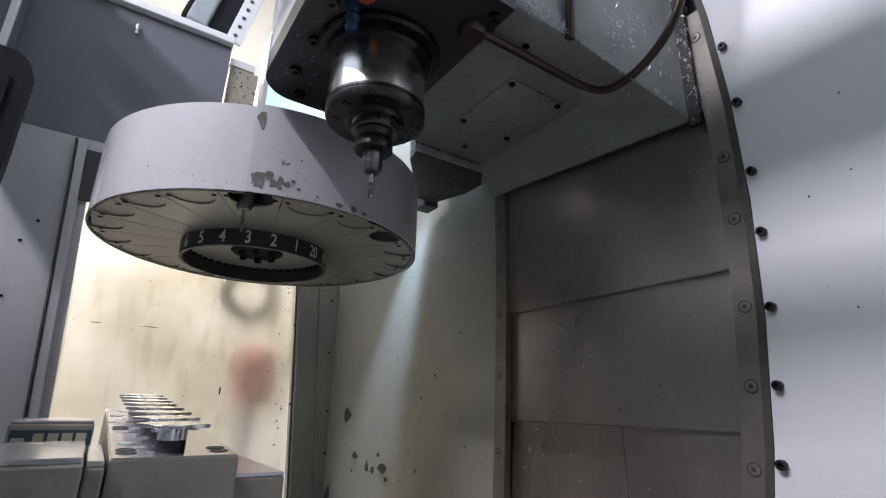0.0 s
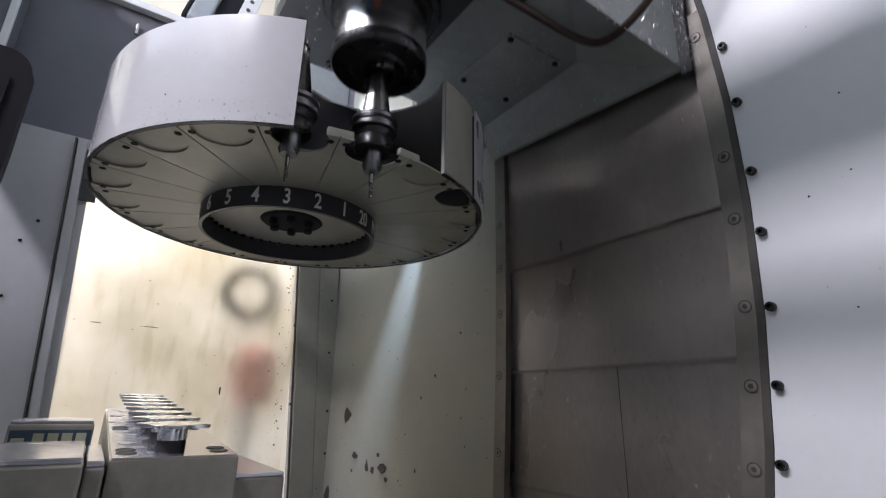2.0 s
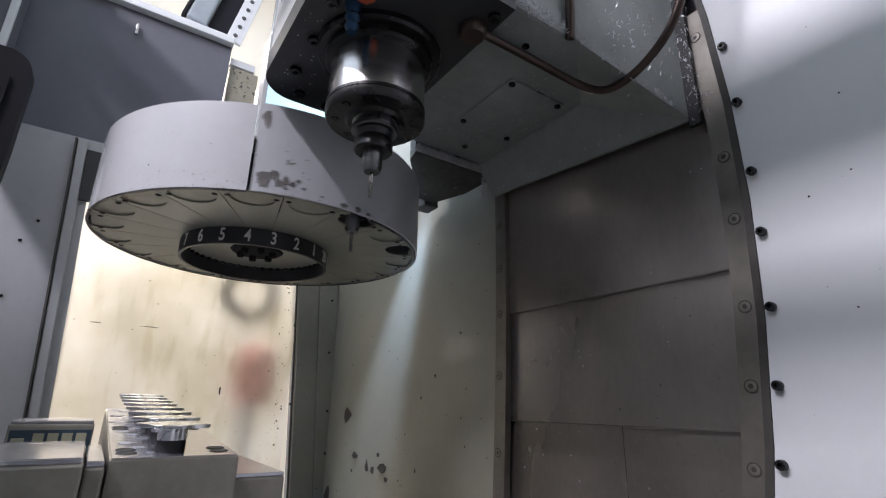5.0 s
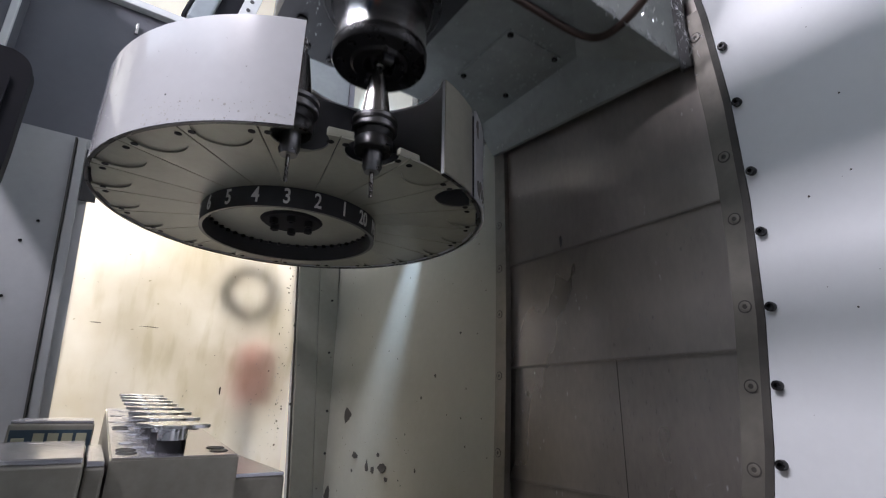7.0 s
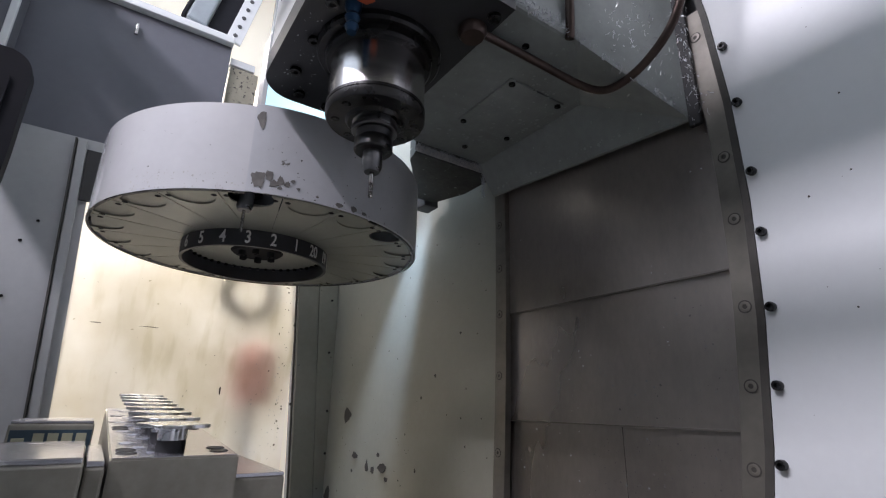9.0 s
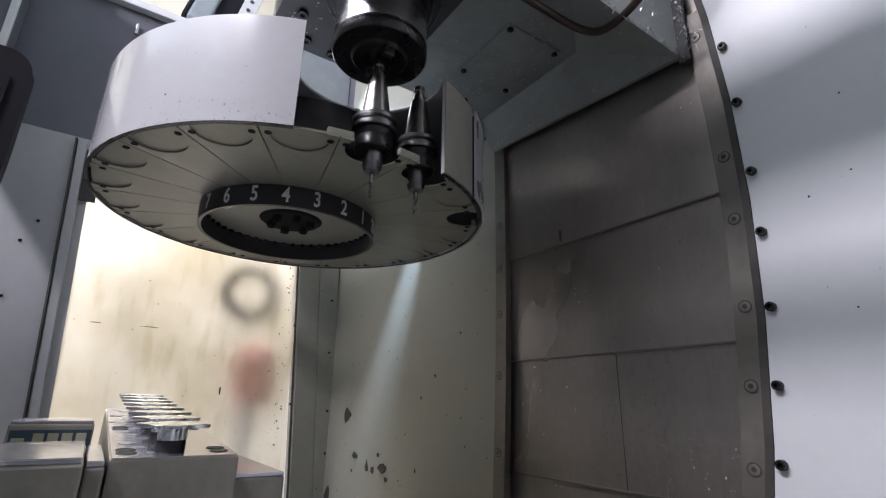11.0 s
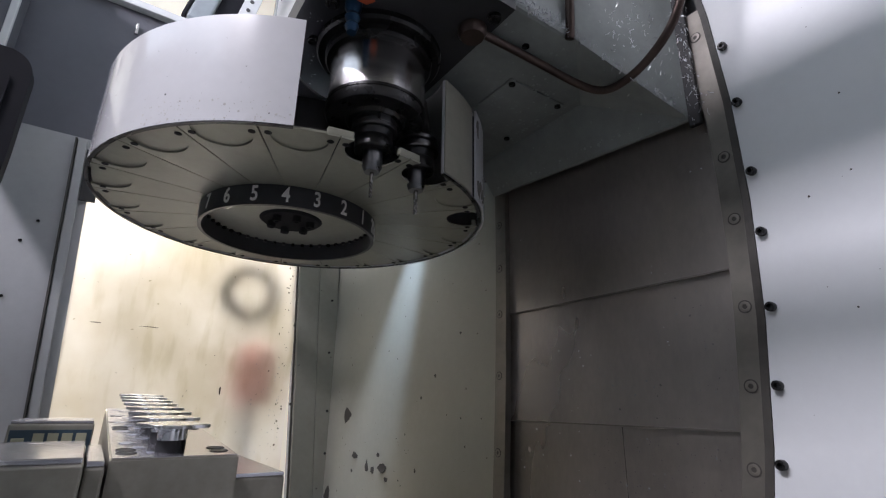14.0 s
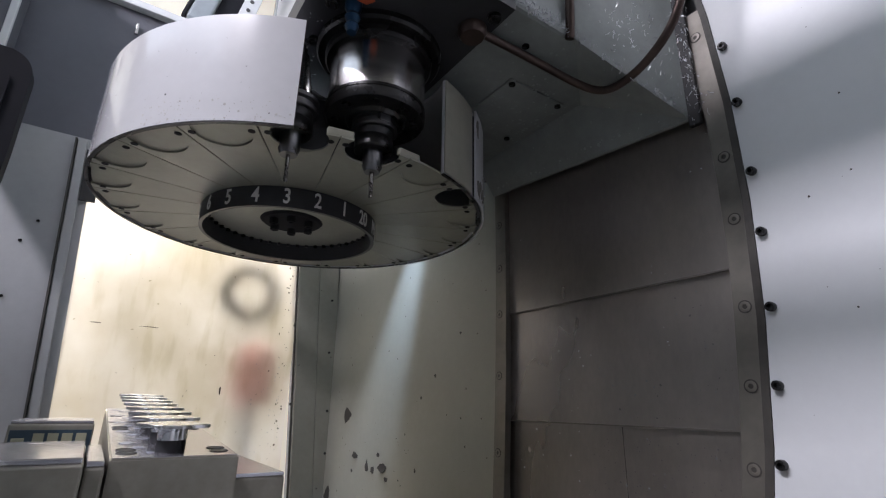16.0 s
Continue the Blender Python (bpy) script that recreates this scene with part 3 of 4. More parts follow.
def sector_mesh():
    """One wedge plate about the x axis, with a half-round tool recess in its outer edge."""
    half, ri, ro = radians(8.80), 0.130, 0.3105
    arc = lambda r, a, b, k: [(r * math.cos(a + (b - a) * i / k), r * math.sin(a + (b - a) * i / k)) for i in range(k + 1)]
    c, q = 0.2925, 0.0355
    over = math.acos((ro * ro - c * c - q * q) / (2 * c * q)) + 0.01
    an = math.asin(q * math.sin(over) / ro)
    out = arc(ri, -half, half, 5) + arc(ro, half, an, 2)
    out += [(c + q * math.cos(t), q * math.sin(t)) for t in [over + (2 * math.pi - 2 * over) * i / 20 for i in range(21)]]
    out += arc(ro, -an, -half, 2)
    bm = prism(bmesh.new(), out, 0.0, 0.0024)
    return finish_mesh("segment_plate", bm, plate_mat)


def floor_mesh(z):
    """The pressed floor behind a recess."""
    q = 0.0385
    out = [(0.308 * math.cos(t), 0.308 * math.sin(t)) for t in (-0.115, -0.06, 0, 0.06, 0.115)] + [(0.2925 - q * math.sin(math.pi * i / 12), q * math.cos(math.pi * i / 12)) for i in range(13)]
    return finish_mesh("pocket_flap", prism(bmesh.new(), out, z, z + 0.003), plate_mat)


def finish_mesh(name, bm, material):
    me = bpy.data.meshes.new(name)
    bmesh.ops.triangulate(bm, faces=[f for f in bm.faces if len(f.verts) > 4])
    bmesh.ops.recalc_face_normals(bm, faces=bm.faces)
    bm.to_mesh(me)
    bm.free()
    me.materials.append(material)
    return me


def tool_holder(name, label, tip):
    """Steep-taper holder hung by its flange; its origin is the flange's middle."""
    t = empty(name, pose(0, 0, 0), label, "tool holder", "tools of the changer")
    part("taper", lathe(bmesh.new(), [(0, 0.012), (0.0222, 0.012), (0.0125, 0.078), (0.0125, 0.080), (0.0085, 0.080), (0.0085, 0.092), (0.0055, 0.094), (0.0055, 0.098), (0.0085, 0.100), (0.0085, 0.106), (0, 0.108)], 40), bright_steel, t, "ground steel taper with pull stud", smooth=True)
    part("flange", lathe(bmesh.new(), [(0, -0.010), (0.0305, -0.010), (0.0317, -0.009), (0.0317, -0.004), (0.027, -0.002), (0.027, 0.002), (0.0317, 0.004), (0.0317, 0.009), (0.0305, 0.010), (0, 0.012)], 48), tool_steel, t, "grooved steel flange", smooth=True)
    part("body", lathe(bmesh.new(), [(0, -0.010), (0.0255, -0.010), (0.0255, -0.016), (0.023, -0.020), (0.023, -0.034), (0.020, -0.037), (0, -0.037)], 40), black_steel, t, smooth=True)
    part("collar", lathe(bmesh.new(), [(0, -0.040), (0.0245, -0.040), (0.0265, -0.038), (0.0265, -0.024), (0.0245, -0.021), (0, -0.021)], 40), black_steel, t, "black collar", smooth=True)
    part("collet_nut", lathe(bmesh.new(), [(0, -0.034), (0.0135, -0.034), (0.0135, -0.063), (0.0105, -0.070), (0, -0.070)], 32), tool_steel, t, "round dark steel collet nut", smooth=True)
    bm = lathe(bmesh.new(), [(0, -0.066), (tip, -0.066), (tip, -0.085), (0, -0.085)], 16)
    part("shank", bm, bright_steel, t, smooth=True)
    bm = bmesh.new()
    for k in range(3):
        prev = None
        for i in range(15):
            a = radians(120 * k + 34 * i)
            z = -0.084 - 0.0016 * i
            c = [bm.verts.new((tip * 0.95 * math.cos(a + d), tip * 0.95 * math.sin(a + d), z)) for d in (-0.6, 0.5)] + [bm.verts.new((0, 0, z))]
            if prev:
                for u in range(3):
                    bm.faces.new((prev[u], prev[(u + 1) % 3], c[(u + 1) % 3], c[u]))
            prev = c
    part("cutter", bm, bright_steel, t, "fluted end mill")
    return t


# ---- spindle head ----
SX, SY = 0.256, 0.556


def spindle_head():
    h = empty("spindle_head", pose(SX, SY, 1.70), "grey-green machine spindle head with black nose and copper coolant pipes", "spindle head")

    def w(x0, x1, y0, y1, z0, z1, **k):
        return boxed(x0 - SX, x1 - SX, y0 - SY, y1 - SY, z0 - 1.70, z1 - 1.70, **k)

    part("casting", w(0.36, 0.645, 0.375, 0.750, 1.70, 2.35, bevel=0.006), casting, h, "grey-green painted casting flecked with coolant")
    # sloping shoulder and lip along the column
    low = [(0.47, 0.3725, 1.6994), (0.600, 0.475, 1.6994), (0.600, 0.757, 1.6994), (0.640, 0.757, 1.640), (0.647, 0.757, 1.640), (0.647, 0.316, 1.604), (0.640, 0.316, 1.604)]
    bm = bmesh.new()
    under = [bm.verts.new((x - SX, y - SY, z - 1.70)) for x, y, z in low]
    over = [bm.verts.new((x - SX, y - SY, 0.65)) for x, y, z in low]
    for a, b, c in ((0, 1, 6), (1, 3, 6), (1, 2, 3), (3, 4, 5), (3, 5, 6)):
        bm.faces.new((under[a], under[b], under[c]))
    bm.faces.new(over)
    for i in range(7):
        k = (i + 1) % 7
        bm.faces.new((under[i], under[k], over[k], over[i]))
    part("wiper_lip", bm, casting, h, "sloping shoulder with a lip over the way cover")
    def on_lip(rnd):
        k = rnd.random()
        up = 0.16 + rnd.gauss(0, 0.03)
        foot_z = 1.606 + 0.034 * k
        return Matrix.Translation((0.640 - 0.040 * up - SX - 0.0004, 0.335 + 0.41 * k - SY, foot_z + up * (1.6994 - foot_z) - 1.7004)) @ Euler((0, radians(-120), 0)).to_matrix().to_4x4()
    dirt("coolant_spatter", 70, 12, on_lip, 0.0019, mat("coolant_drop", (0.41, 0.44, 0.44), 0.12, vary=0.1, bump=0), h, "row of coolant drops along the lip")
    foot = [(0.44, 0.757), (0.640, 0.757), (0.640, 0.86), (0.61, 0.95), (0.556, 0.95), (0.515, 0.885), (0.473, 0.825), (0.447, 0.79)]
    # Block's dark colour carries both grime and the shade behind the head.
    part("bearing_block", prism(bmesh.new(), [(x - SX, y - SY) for x, y in foot], -0.018, 0.05), grimy, h, "grimy bearing block, darkened also for its shade, edged with swarf")
    dirt("caked_swarf", 150, 60, on_plane("z", -0.0182, 0.50 - SX, 0.63 - SX, 0.77 - SY, 0.86 - SY), 0.004, grimy, h, "caked dark swarf")
    part("swarf_ridge", w(0.441, 0.612, 0.7525, 0.7565, 1.684, 1.699, bevel=0.0015), pale_grime, h, "grey ridge of packed swarf")
    part("block_tab", w(0.585, 0.625, 0.951, 1.0, 1.672, 1.70, bevel=0.003), dark_grey, h)
    # Fills the gap beside the rail; its black colour stands for the shade.
    part("gap_strip", w(0.638, 0.6465, 0.300, 0.3175, 1.59, 2.4, bevel=0.002), rubber, h, "dark upright strip standing for the shaded gap, with swarf")
    # nose plate with rounded front corners
    out = []
    for cx, cy, s in ((0.185, 0.43, 180), (0.36, 0.375, None), (0.36, 0.745, None), (0.185, 0.69, 90)):
        if s is None:
            out.append((cx - SX, cy - SY))
        else:
            for i in range(9):
                t = radians((s + 90 * i / 8))
                out.append((cx + 0.055 * math.cos(t) - SX, cy + 0.055 * math.sin(t) - SY))
    out = [out[i] for i in list(range(9)) + [9, 10] + list(range(11, 20))]
    part("nose_plate", prism(bmesh.new(), out, -0.008, 0.03), black_paint, h, "black underside plate of the nose")
    part("front_cover", prism(bmesh.new(), [(x * 0.985, y * 0.985) for x, y in out], 0.031, 0.6), white_panel, h, "white front cover with small faded writing")
    for i in range(9):
        yy = 0.50 + 0.018 * i - SY
        ob = part("writing_bar", boxed(0, 0.0006, 0, 0.012, 0, 0.10 - 0.012 * (i % 3)), ink, h)
        ob.matrix_basis = pose(0.1283 - SX, yy, 0.10)
    sc = screw_mesh("plate_bolt", 0.009, 0.006, black_steel)
    flip = Euler((radians(180), 0, 0)).to_matrix().to_4x4()
    for x, y in ((0.165, 0.66), (0.165, 0.58), (0.19, 0.715), (0.24, 0.725), (0.30, 0.725), (0.16, 0.50), (0.345, 0.40), (0.345, 0.70)):
        put("plate_bolt", sc, h, Matrix.Translation((x - SX, y - SY, -0.008)) @ flip)
    # quill
    part("spindle_flange", lathe(bmesh.new(), [(0, -0.008), (0.090, -0.008), (0.090, -0.016), (0.087, -0.020), (0, -0.020)], 64), black_steel, h, "black round mounting flange", smooth=True)
    part("spindle_sleeve", lathe(bmesh.new(), [(0, -0.030), (0.0680, -0.030), (0.0680, -0.104), (0, -0.104)], 64), bright_black(), h, "polished dark spindle sleeve", smooth=True)
    part("spindle_collar", lathe(bmesh.new(), [(0, -0.02), (0.077, -0.02), (0.077, -0.028), (0.074, -0.032), (0, -0.032)], 64), black_steel, h, smooth=True)
    part("spindle_nose", lathe(bmesh.new(), [(0, -0.103), (0.0695, -0.103), (0.0695, -0.107), (0.0682, -0.1075), (0.0682, -0.1085), (0.0695, -0.109), (0.0695, -0.118), (0.067, -0.122), (0.042, -0.122), (0.038, -0.126), (0.024, -0.124), (0.0226, -0.118), (0.013, -0.05), (0, -0.05)], 64), black_steel, h, "black spindle nose ring with bolts", smooth=True)
    nb = screw_mesh("nose_bolt", 0.006, 0.003, black_steel)
    for i in range(8):
        t = radians(45 * i + 20)
        put("nose_bolt", nb, h, Matrix.Translation((0.055 * math.cos(t), 0.055 * math.sin(t), -0.120)) @ flip)
    for s in (-1, 1):
        part("drive_key", boxed(-0.008, 0.008, s * 0.028 - 0.005, s * 0.028 + 0.005, -0.136, -0.122, bevel=0.001), tool_steel, h)
    # access panel
    part("access_panel", w(0.455, 0.575, 0.49, 0.635, 1.6965, 1.7005, bevel=0.0008), casting, h, "flush access panel")
    s2 = screw_mesh("panel_screw", 0.0055, 0.003, black_steel)
    for x, y in ((0.463, 0.497), (0.463, 0.628), (0.567, 0.497), (0.567, 0.628), (0.52, 0.70), (0.42, 0.42), (0.56, 0.41)):
        put("panel_screw", s2, h, Matrix.Translation((x - SX, y - SY, -0.004)) @ flip)
    drop_mat = mat("coolant_drop", (0.41, 0.44, 0.44), 0.12, vary=0.1, bump=0)
    dirt("coolant_spatter", 260, 8, on_plane("z", -0.0045, 0.44 - SX, 0.60 - SX, 0.46 - SY, 0.70 - SY), 0.0021, drop_mat, h, "drops of milky coolant")
    dirt("coolant_spatter", 160, 9, on_plane("z", -0.0005, 0.37 - SX, 0.58 - SX, 0.39 - SY, 0.74 - SY), 0.0018, drop_mat, h, "drops of milky coolant")
    dirt("coolant_spatter", 70, 10, on_plane("z", -0.0085, 0.14 - SX, 0.20 - SX, 0.52 - SY, 0.73 - SY), 0.0012, drop_mat, h, "drops of milky coolant")
    # pipes and fittings
    def rel(pts):
        return [(x - SX, y - SY, z - 1.70) for x, y, z in pts]
    tube("coolant_pipe", rel([(0.345, 0.43, 1.688), (0.43, 0.428, 1.688), (0.505, 0.424, 1.681), (0.549, 0.405, 1.662), (0.552, 0.370, 1.650), (0.548, 0.320, 1.657), (0.545, 0.281, 1.679), (0.545, 0.256, 1.711), (0.545, 0.241, 1.767), (0.545, 0.236, 1.90)]), 0.0062, copper, h, "bent copper coolant pipe")
    tube("coolant_pipe", rel([(0.452, 0.362, 1.95), (0.453, 0.362, 1.80), (0.456, 0.364, 1.73), (0.462, 0.375, 1.697)]), 0.0065, copper, h, "bent copper coolant pipe")
    part("pipe_fitting", lathe(bmesh.new(), [(0, -0.022), (0.016, -0.022), (0.020, -0.016), (0.020, -0.008), (0, -0.008)], 20), copper, h, "brown pipe fitting", smooth=True, at=pose(0.335 - SX, 0.435 - SY, 0))
    part("coolant_nozzle", lathe(bmesh.new(), [(0, -0.055), (0.006, -0.055), (0.009, -0.045), (0.006, -0.040), (0.010, -0.032), (0.007, -0.026), (0.011, -0.018), (0.011, 0), (0, 0)], 20), blue_anod, h, "blue segmented coolant nozzle", smooth=True, at=pose(0.183 - SX, 0.486 - SY, 0.0))
    part("nozzle_nut", lathe(bmesh.new(), [(0, -0.016), (0.013, -0.016), (0.013, 0), (0, 0)], 6), orange, h, "orange plastic fitting", at=pose(0.189 - SX, 0.463 - SY, 0.002))
    swarf("swarf", 1200, 3, [((0.44 - SX, 0.7515 - SY, -0.008), (0.61 - SX, 0.7515 - SY, -0.009), (0.004, 0.001, 0.005)), ((0.44 - SX, 0.7515 - SY, -0.004), (0.61 - SX, 0.7515 - SY, -0.006), (0.004, 0.001, 0.005)), ((0.44 - SX, 0.7515 - SY, -0.006), (0.61 - SX, 0.7515 - SY, -0.010), (0.004, 0.001, 0.006)), ((0.61 - SX, 0.755 - SY, -0.01), (0.612 - SX, 0.757 - SY, -0.06), (0.002, 0.002, 0.006)), ((0.637 - SX, 0.300 - SY, -0.10), (0.637 - SX, 0.308 - SY, 0.14), (0.001, 0.006, 0.02)), ((0.36 - SX, 0.373 - SY, 0.008), (0.47 - SX, 0.371 - SY, 0.008), (0.01, 0.001, 0.006)), ((0.47 - SX, 0.371 - SY, 0.003), (0.64 - SX, 0.314 - SY, -0.092), (0.003, 0.001, 0.004)), ((0.52 - SX, 0.353 - SY, 0.02), (0.63 - SX, 0.316 - SY, 0.03), (0.02, 0.001, 0.04))], 0.0034, h, "bright metal swarf caught on the edges")
    return h


def bright_black():
    return mat("polished_dark_steel", (0.62, 0.61, 0.61), 0.22, metal=1.0, vary=0.2, grain=60, blotch=10, bump=0.02, stretch=(1, 1, 6))


def way_cover():
    wc = empty("way_cover", pose(XW, 0.525, 1.38), "telescopic steel way cover sheets below the spindle head", "way cover")
    for x0, z0, z1 in ((0.000, 1.378, 1.76), (0.004, 1.177, 1.384), (0.008, 0.978, 1.183), (0.012, 0.60, 0.984)):
        p = part("cover_sheet", boxed(x0, x0 + 0.0025, 0.290 - 0.525, 0.755 - 0.525, z0 - 1.38, z1 - 1.38, bevel=0.0008), steel_sheet, wc)
        part("sheet_lip", boxed(x0 - 0.002, x0 + 0.0005, 0.290 - 0.525, 0.755 - 0.525, z0 - 1.38, z0 + 0.002 - 1.38), strip_steel, p)
    part("sheet_joint", boxed(0.0076, 0.0082, -0.0275, -0.0262, 0.98 - 1.38, 1.176 - 1.38), joint_dark, wc, "upright joint in the sheet")
    for k, (x0, z0, z1) in enumerate(((-0.0004, 1.39, 1.74), (0.0036, 1.19, 1.37), (0.0076, 0.97, 1.17))):
        dirt("swarf", 90, 20 + k, on_plane("x", x0, 0.32 - 0.525, 0.735 - 0.525, z0 - 1.38, z1 - 1.38, 1.5), 0.0011, chips_mat, wc, "tiny bright chips stuck to the sheet")
    splash = mat("dried_coolant", (0.24, 0.23, 0.22), 0.5, vary=0.2)
    dirt("coolant_spatter", 420, 50, on_plane("x", 0.0076, 0.31 - 0.525, 0.56 - 0.525, 0.98 - 1.38, 1.16 - 1.38), 0.0009, splash, wc, "pale dried coolant splashes")
    dirt("coolant_spatter", 40, 51, on_plane("x", 0.0036, 0.31 - 0.525, 0.50 - 0.525, 1.19 - 1.38, 1.36 - 1.38, 2.0), 0.0012, splash, wc, "pale dried coolant splashes")
    return wc


# ---- vise, fixture and workpieces ----
def bench():
    tagged(part("machine_table", boxed(-0.22, 0.36, -0.15, 1.55, 0.86, 0.93, bevel=0.004), iron), "grey cast-iron machine table", "table")
    tagged(part("saddle", boxed(-0.12, 0.26, 0.10, 1.25, 0.3, 0.86, bevel=0.01), iron), "cast-iron saddle under the machine table", "saddle")
    v = empty("vise", pose(-0.04, 0.80, 0.93), "machine vise with steel jaw and blue maker's plate", "vise")
    part("body", boxed(-0.16, 0.048, -0.10, 0.42, 0.0, 0.120, bevel=0.004), iron, v)
    j = part("moving_jaw", boxed(-0.20, 0.046, -0.125, 0.16, 0.10, 0.206, bevel=0.003), iron, v)
    part("jaw_top", boxed(-0.198, 0.044, -0.122, 0.157, 0.2062, 0.2125, bevel=0.0015), jaw_steel, j, "wet ground top, bright reflections put into its colour")
    k = part("jaw_end", boxed(0.047, 0.066, -0.10, 0.16, 0.08, 0.200, bevel=0.003), iron, v)
    part("jaw_top", boxed(0.048, 0.065, -0.098, 0.158, 0.2002, 0.2065, bevel=0.001), jaw_steel, k)
    part("fixed_jaw", boxed(-0.060, 0.052, 0.25, 0.40, 0.11, 0.233, bevel=0.003), iron, v)
    part("jaw_top", boxed(-0.058, 0.050, 0.252, 0.398, 0.2332, 0.238, bevel=0.0015), jaw_steel, v, "wet top, its pale reflection put into the colour")
    part("maker_plate", boxed(-0.056, 0.050, 0.2475, 0.2495, 0.175, 0.224), blue_label, v, "dark blue maker's plate")
    part("plate_badge", boxed(-0.052, -0.036, 0.2455, 0.2470, 0.196, 0.212, bevel=0.0005), label_white, v)
    for i in range(4):
        x = -0.026 + 0.0185 * i
        part("plate_mark", boxed(x, x + 0.014, 0.2455, 0.2470, 0.190, 0.219), label_white, v)
    f = empty("fixture_block", pose(0.105, 0.75, 0.93), "steel fixture block with bolt holes, wet with coolant", "fixture")
    slope = pose(0, 0, 0.203, 4.0, 0, 0)
    bm = boxed(-0.074, 0.074, 0.0, 0.72, 0.0, 0.203)
    for v_ in bm.verts:
        if v_.co.z > 0.1:
            v_.co.z += 0.07 * v_.co.y
    bmesh.ops.bevel(bm, geom=list(bm.edges), offset=0.002, segments=2, affect="EDGES")
    part("block", bm, iron, f)
    part("top_face", boxed(-0.072, 0.072, 0.002, 0.718, 0.0002, 0.0012), jaw_steel, f, "wet ground top face", at=slope)
    # Flat black discs: the darkness inside the bolt holes is put into colour.
    ring = lathe(bmesh.new(), [(0, 0.0012), (0.0105, 0.0012), (0.0115, 0.0018), (0.0122, 0.0012), (0.0122, 0.0)], 24)
    me = bpy.data.meshes.new("bolt_hole_disc")
    ring.to_mesh(me)
    ring.free()
    me.materials.append(rubber)
    for y in (0.035, 0.062, 0.29, 0.32, 0.52):
        for x in (-0.056, 0.054):
            put("bolt_hole_disc", me, f, slope @ pose(x, y, 0.0004))
    part("joint", boxed(-0.072, 0.0, 0.400, 0.406, 0.0006, 0.0020), rubber, f, "dark joint line", at=slope)
    wet = mat("coolant_film", (0.45, 0.47, 0.53), 0.06, vary=0.1, bump=0.02, rough_vary=0.03)
    for i in range(15):
        pt = slope @ pose(-0.030 - 0.022 * ((i * 7) % 3) / 2, 0.035 + 0.045 * i, 0.0013, 0, 0, 30 * i)
        patch("coolant_puddle", 0.010 + 0.007 * (i % 3), 0.020, 70 + i, wet, f, pt)
    e = empty("clamp_jaw", pose(0.22, 0.86, 0.93), "steel vise jaw beside the fixture block", "vise jaw")
    part("jaw", boxed(-0.037, 0.06, 0.0, 0.42, 0.0, 0.160, bevel=0.003), iron, e)
    part("jaw_top", boxed(-0.036, 0.059, 0.001, 0.419, 0.1602, 0.166, bevel=0.001), jaw_steel, e, "wet top, its bright reflection put into the colour")
    part("jaw_step", boxed(-0.037, -0.005, 0.10, 0.30, 0.166, 0.186, bevel=0.002), iron, e)
    # workpieces in a row
    wp = empty("workpiece", pose(0, 0, 0), "bright machined aluminium part with lobed flange on black peg", "workpiece", "row of workpieces")
    part("peg", lathe(bmesh.new(), [(0, 0), (0.0165, 0), (0.018, 0.003), (0.018, 0.0155), (0.0172, 0.017), (0, 0.017)], 24), rubber, wp, "black locating peg", smooth=True)
    bm = lathe(bmesh.new(), [(0, 0.0171), (0.0176, 0.0171), (0.0176, 0.0325), (0, 0.0325)], 84)
    for vv in bm.verts:
        a = math.atan2(vv.co.y, vv.co.x)
        k = 1 + 0.04 * math.cos(12 * a)
        vv.co.x *= k
        vv.co.y *= k
    part("neck", bm, alu, wp, "fluted aluminium neck", smooth=True)
    out = []
    for i in range(72):
        a = 2 * math.pi * i / 72
        r = 0.0335 + 0.0115 * max(0, math.cos(2 * (a + 0.2))) ** 3 + 0.0022 * math.cos(6 * a)
        out.append((r * math.cos(a), r * math.sin(a)))
    bm = prism(bmesh.new(), out, 0.0327, 0.0375)
    bmesh.ops.bevel(bm, geom=[e_ for e_ in bm.edges if abs(e_.verts[0].co.z - e_.verts[1].co.z) < 1e-6], offset=0.0008, segments=1, affect="EDGES")
    part("flange", bm, alu, wp, "bright lobed flange")
    base = pose(0.105, 0.75, 1.133, 4.0, 0, 0)
    for i in range(8):
        m = Matrix.Translation(base @ Vector((-0.006 - 0.0005 * i, 0.043 + 0.088 * i, -0.0008))) @ pose(0, 0, 0, 3.0, 0, 4 * i - 14)
        if i == 0:
            wp.matrix_basis = m
        else:
            copy_thing(wp, m)


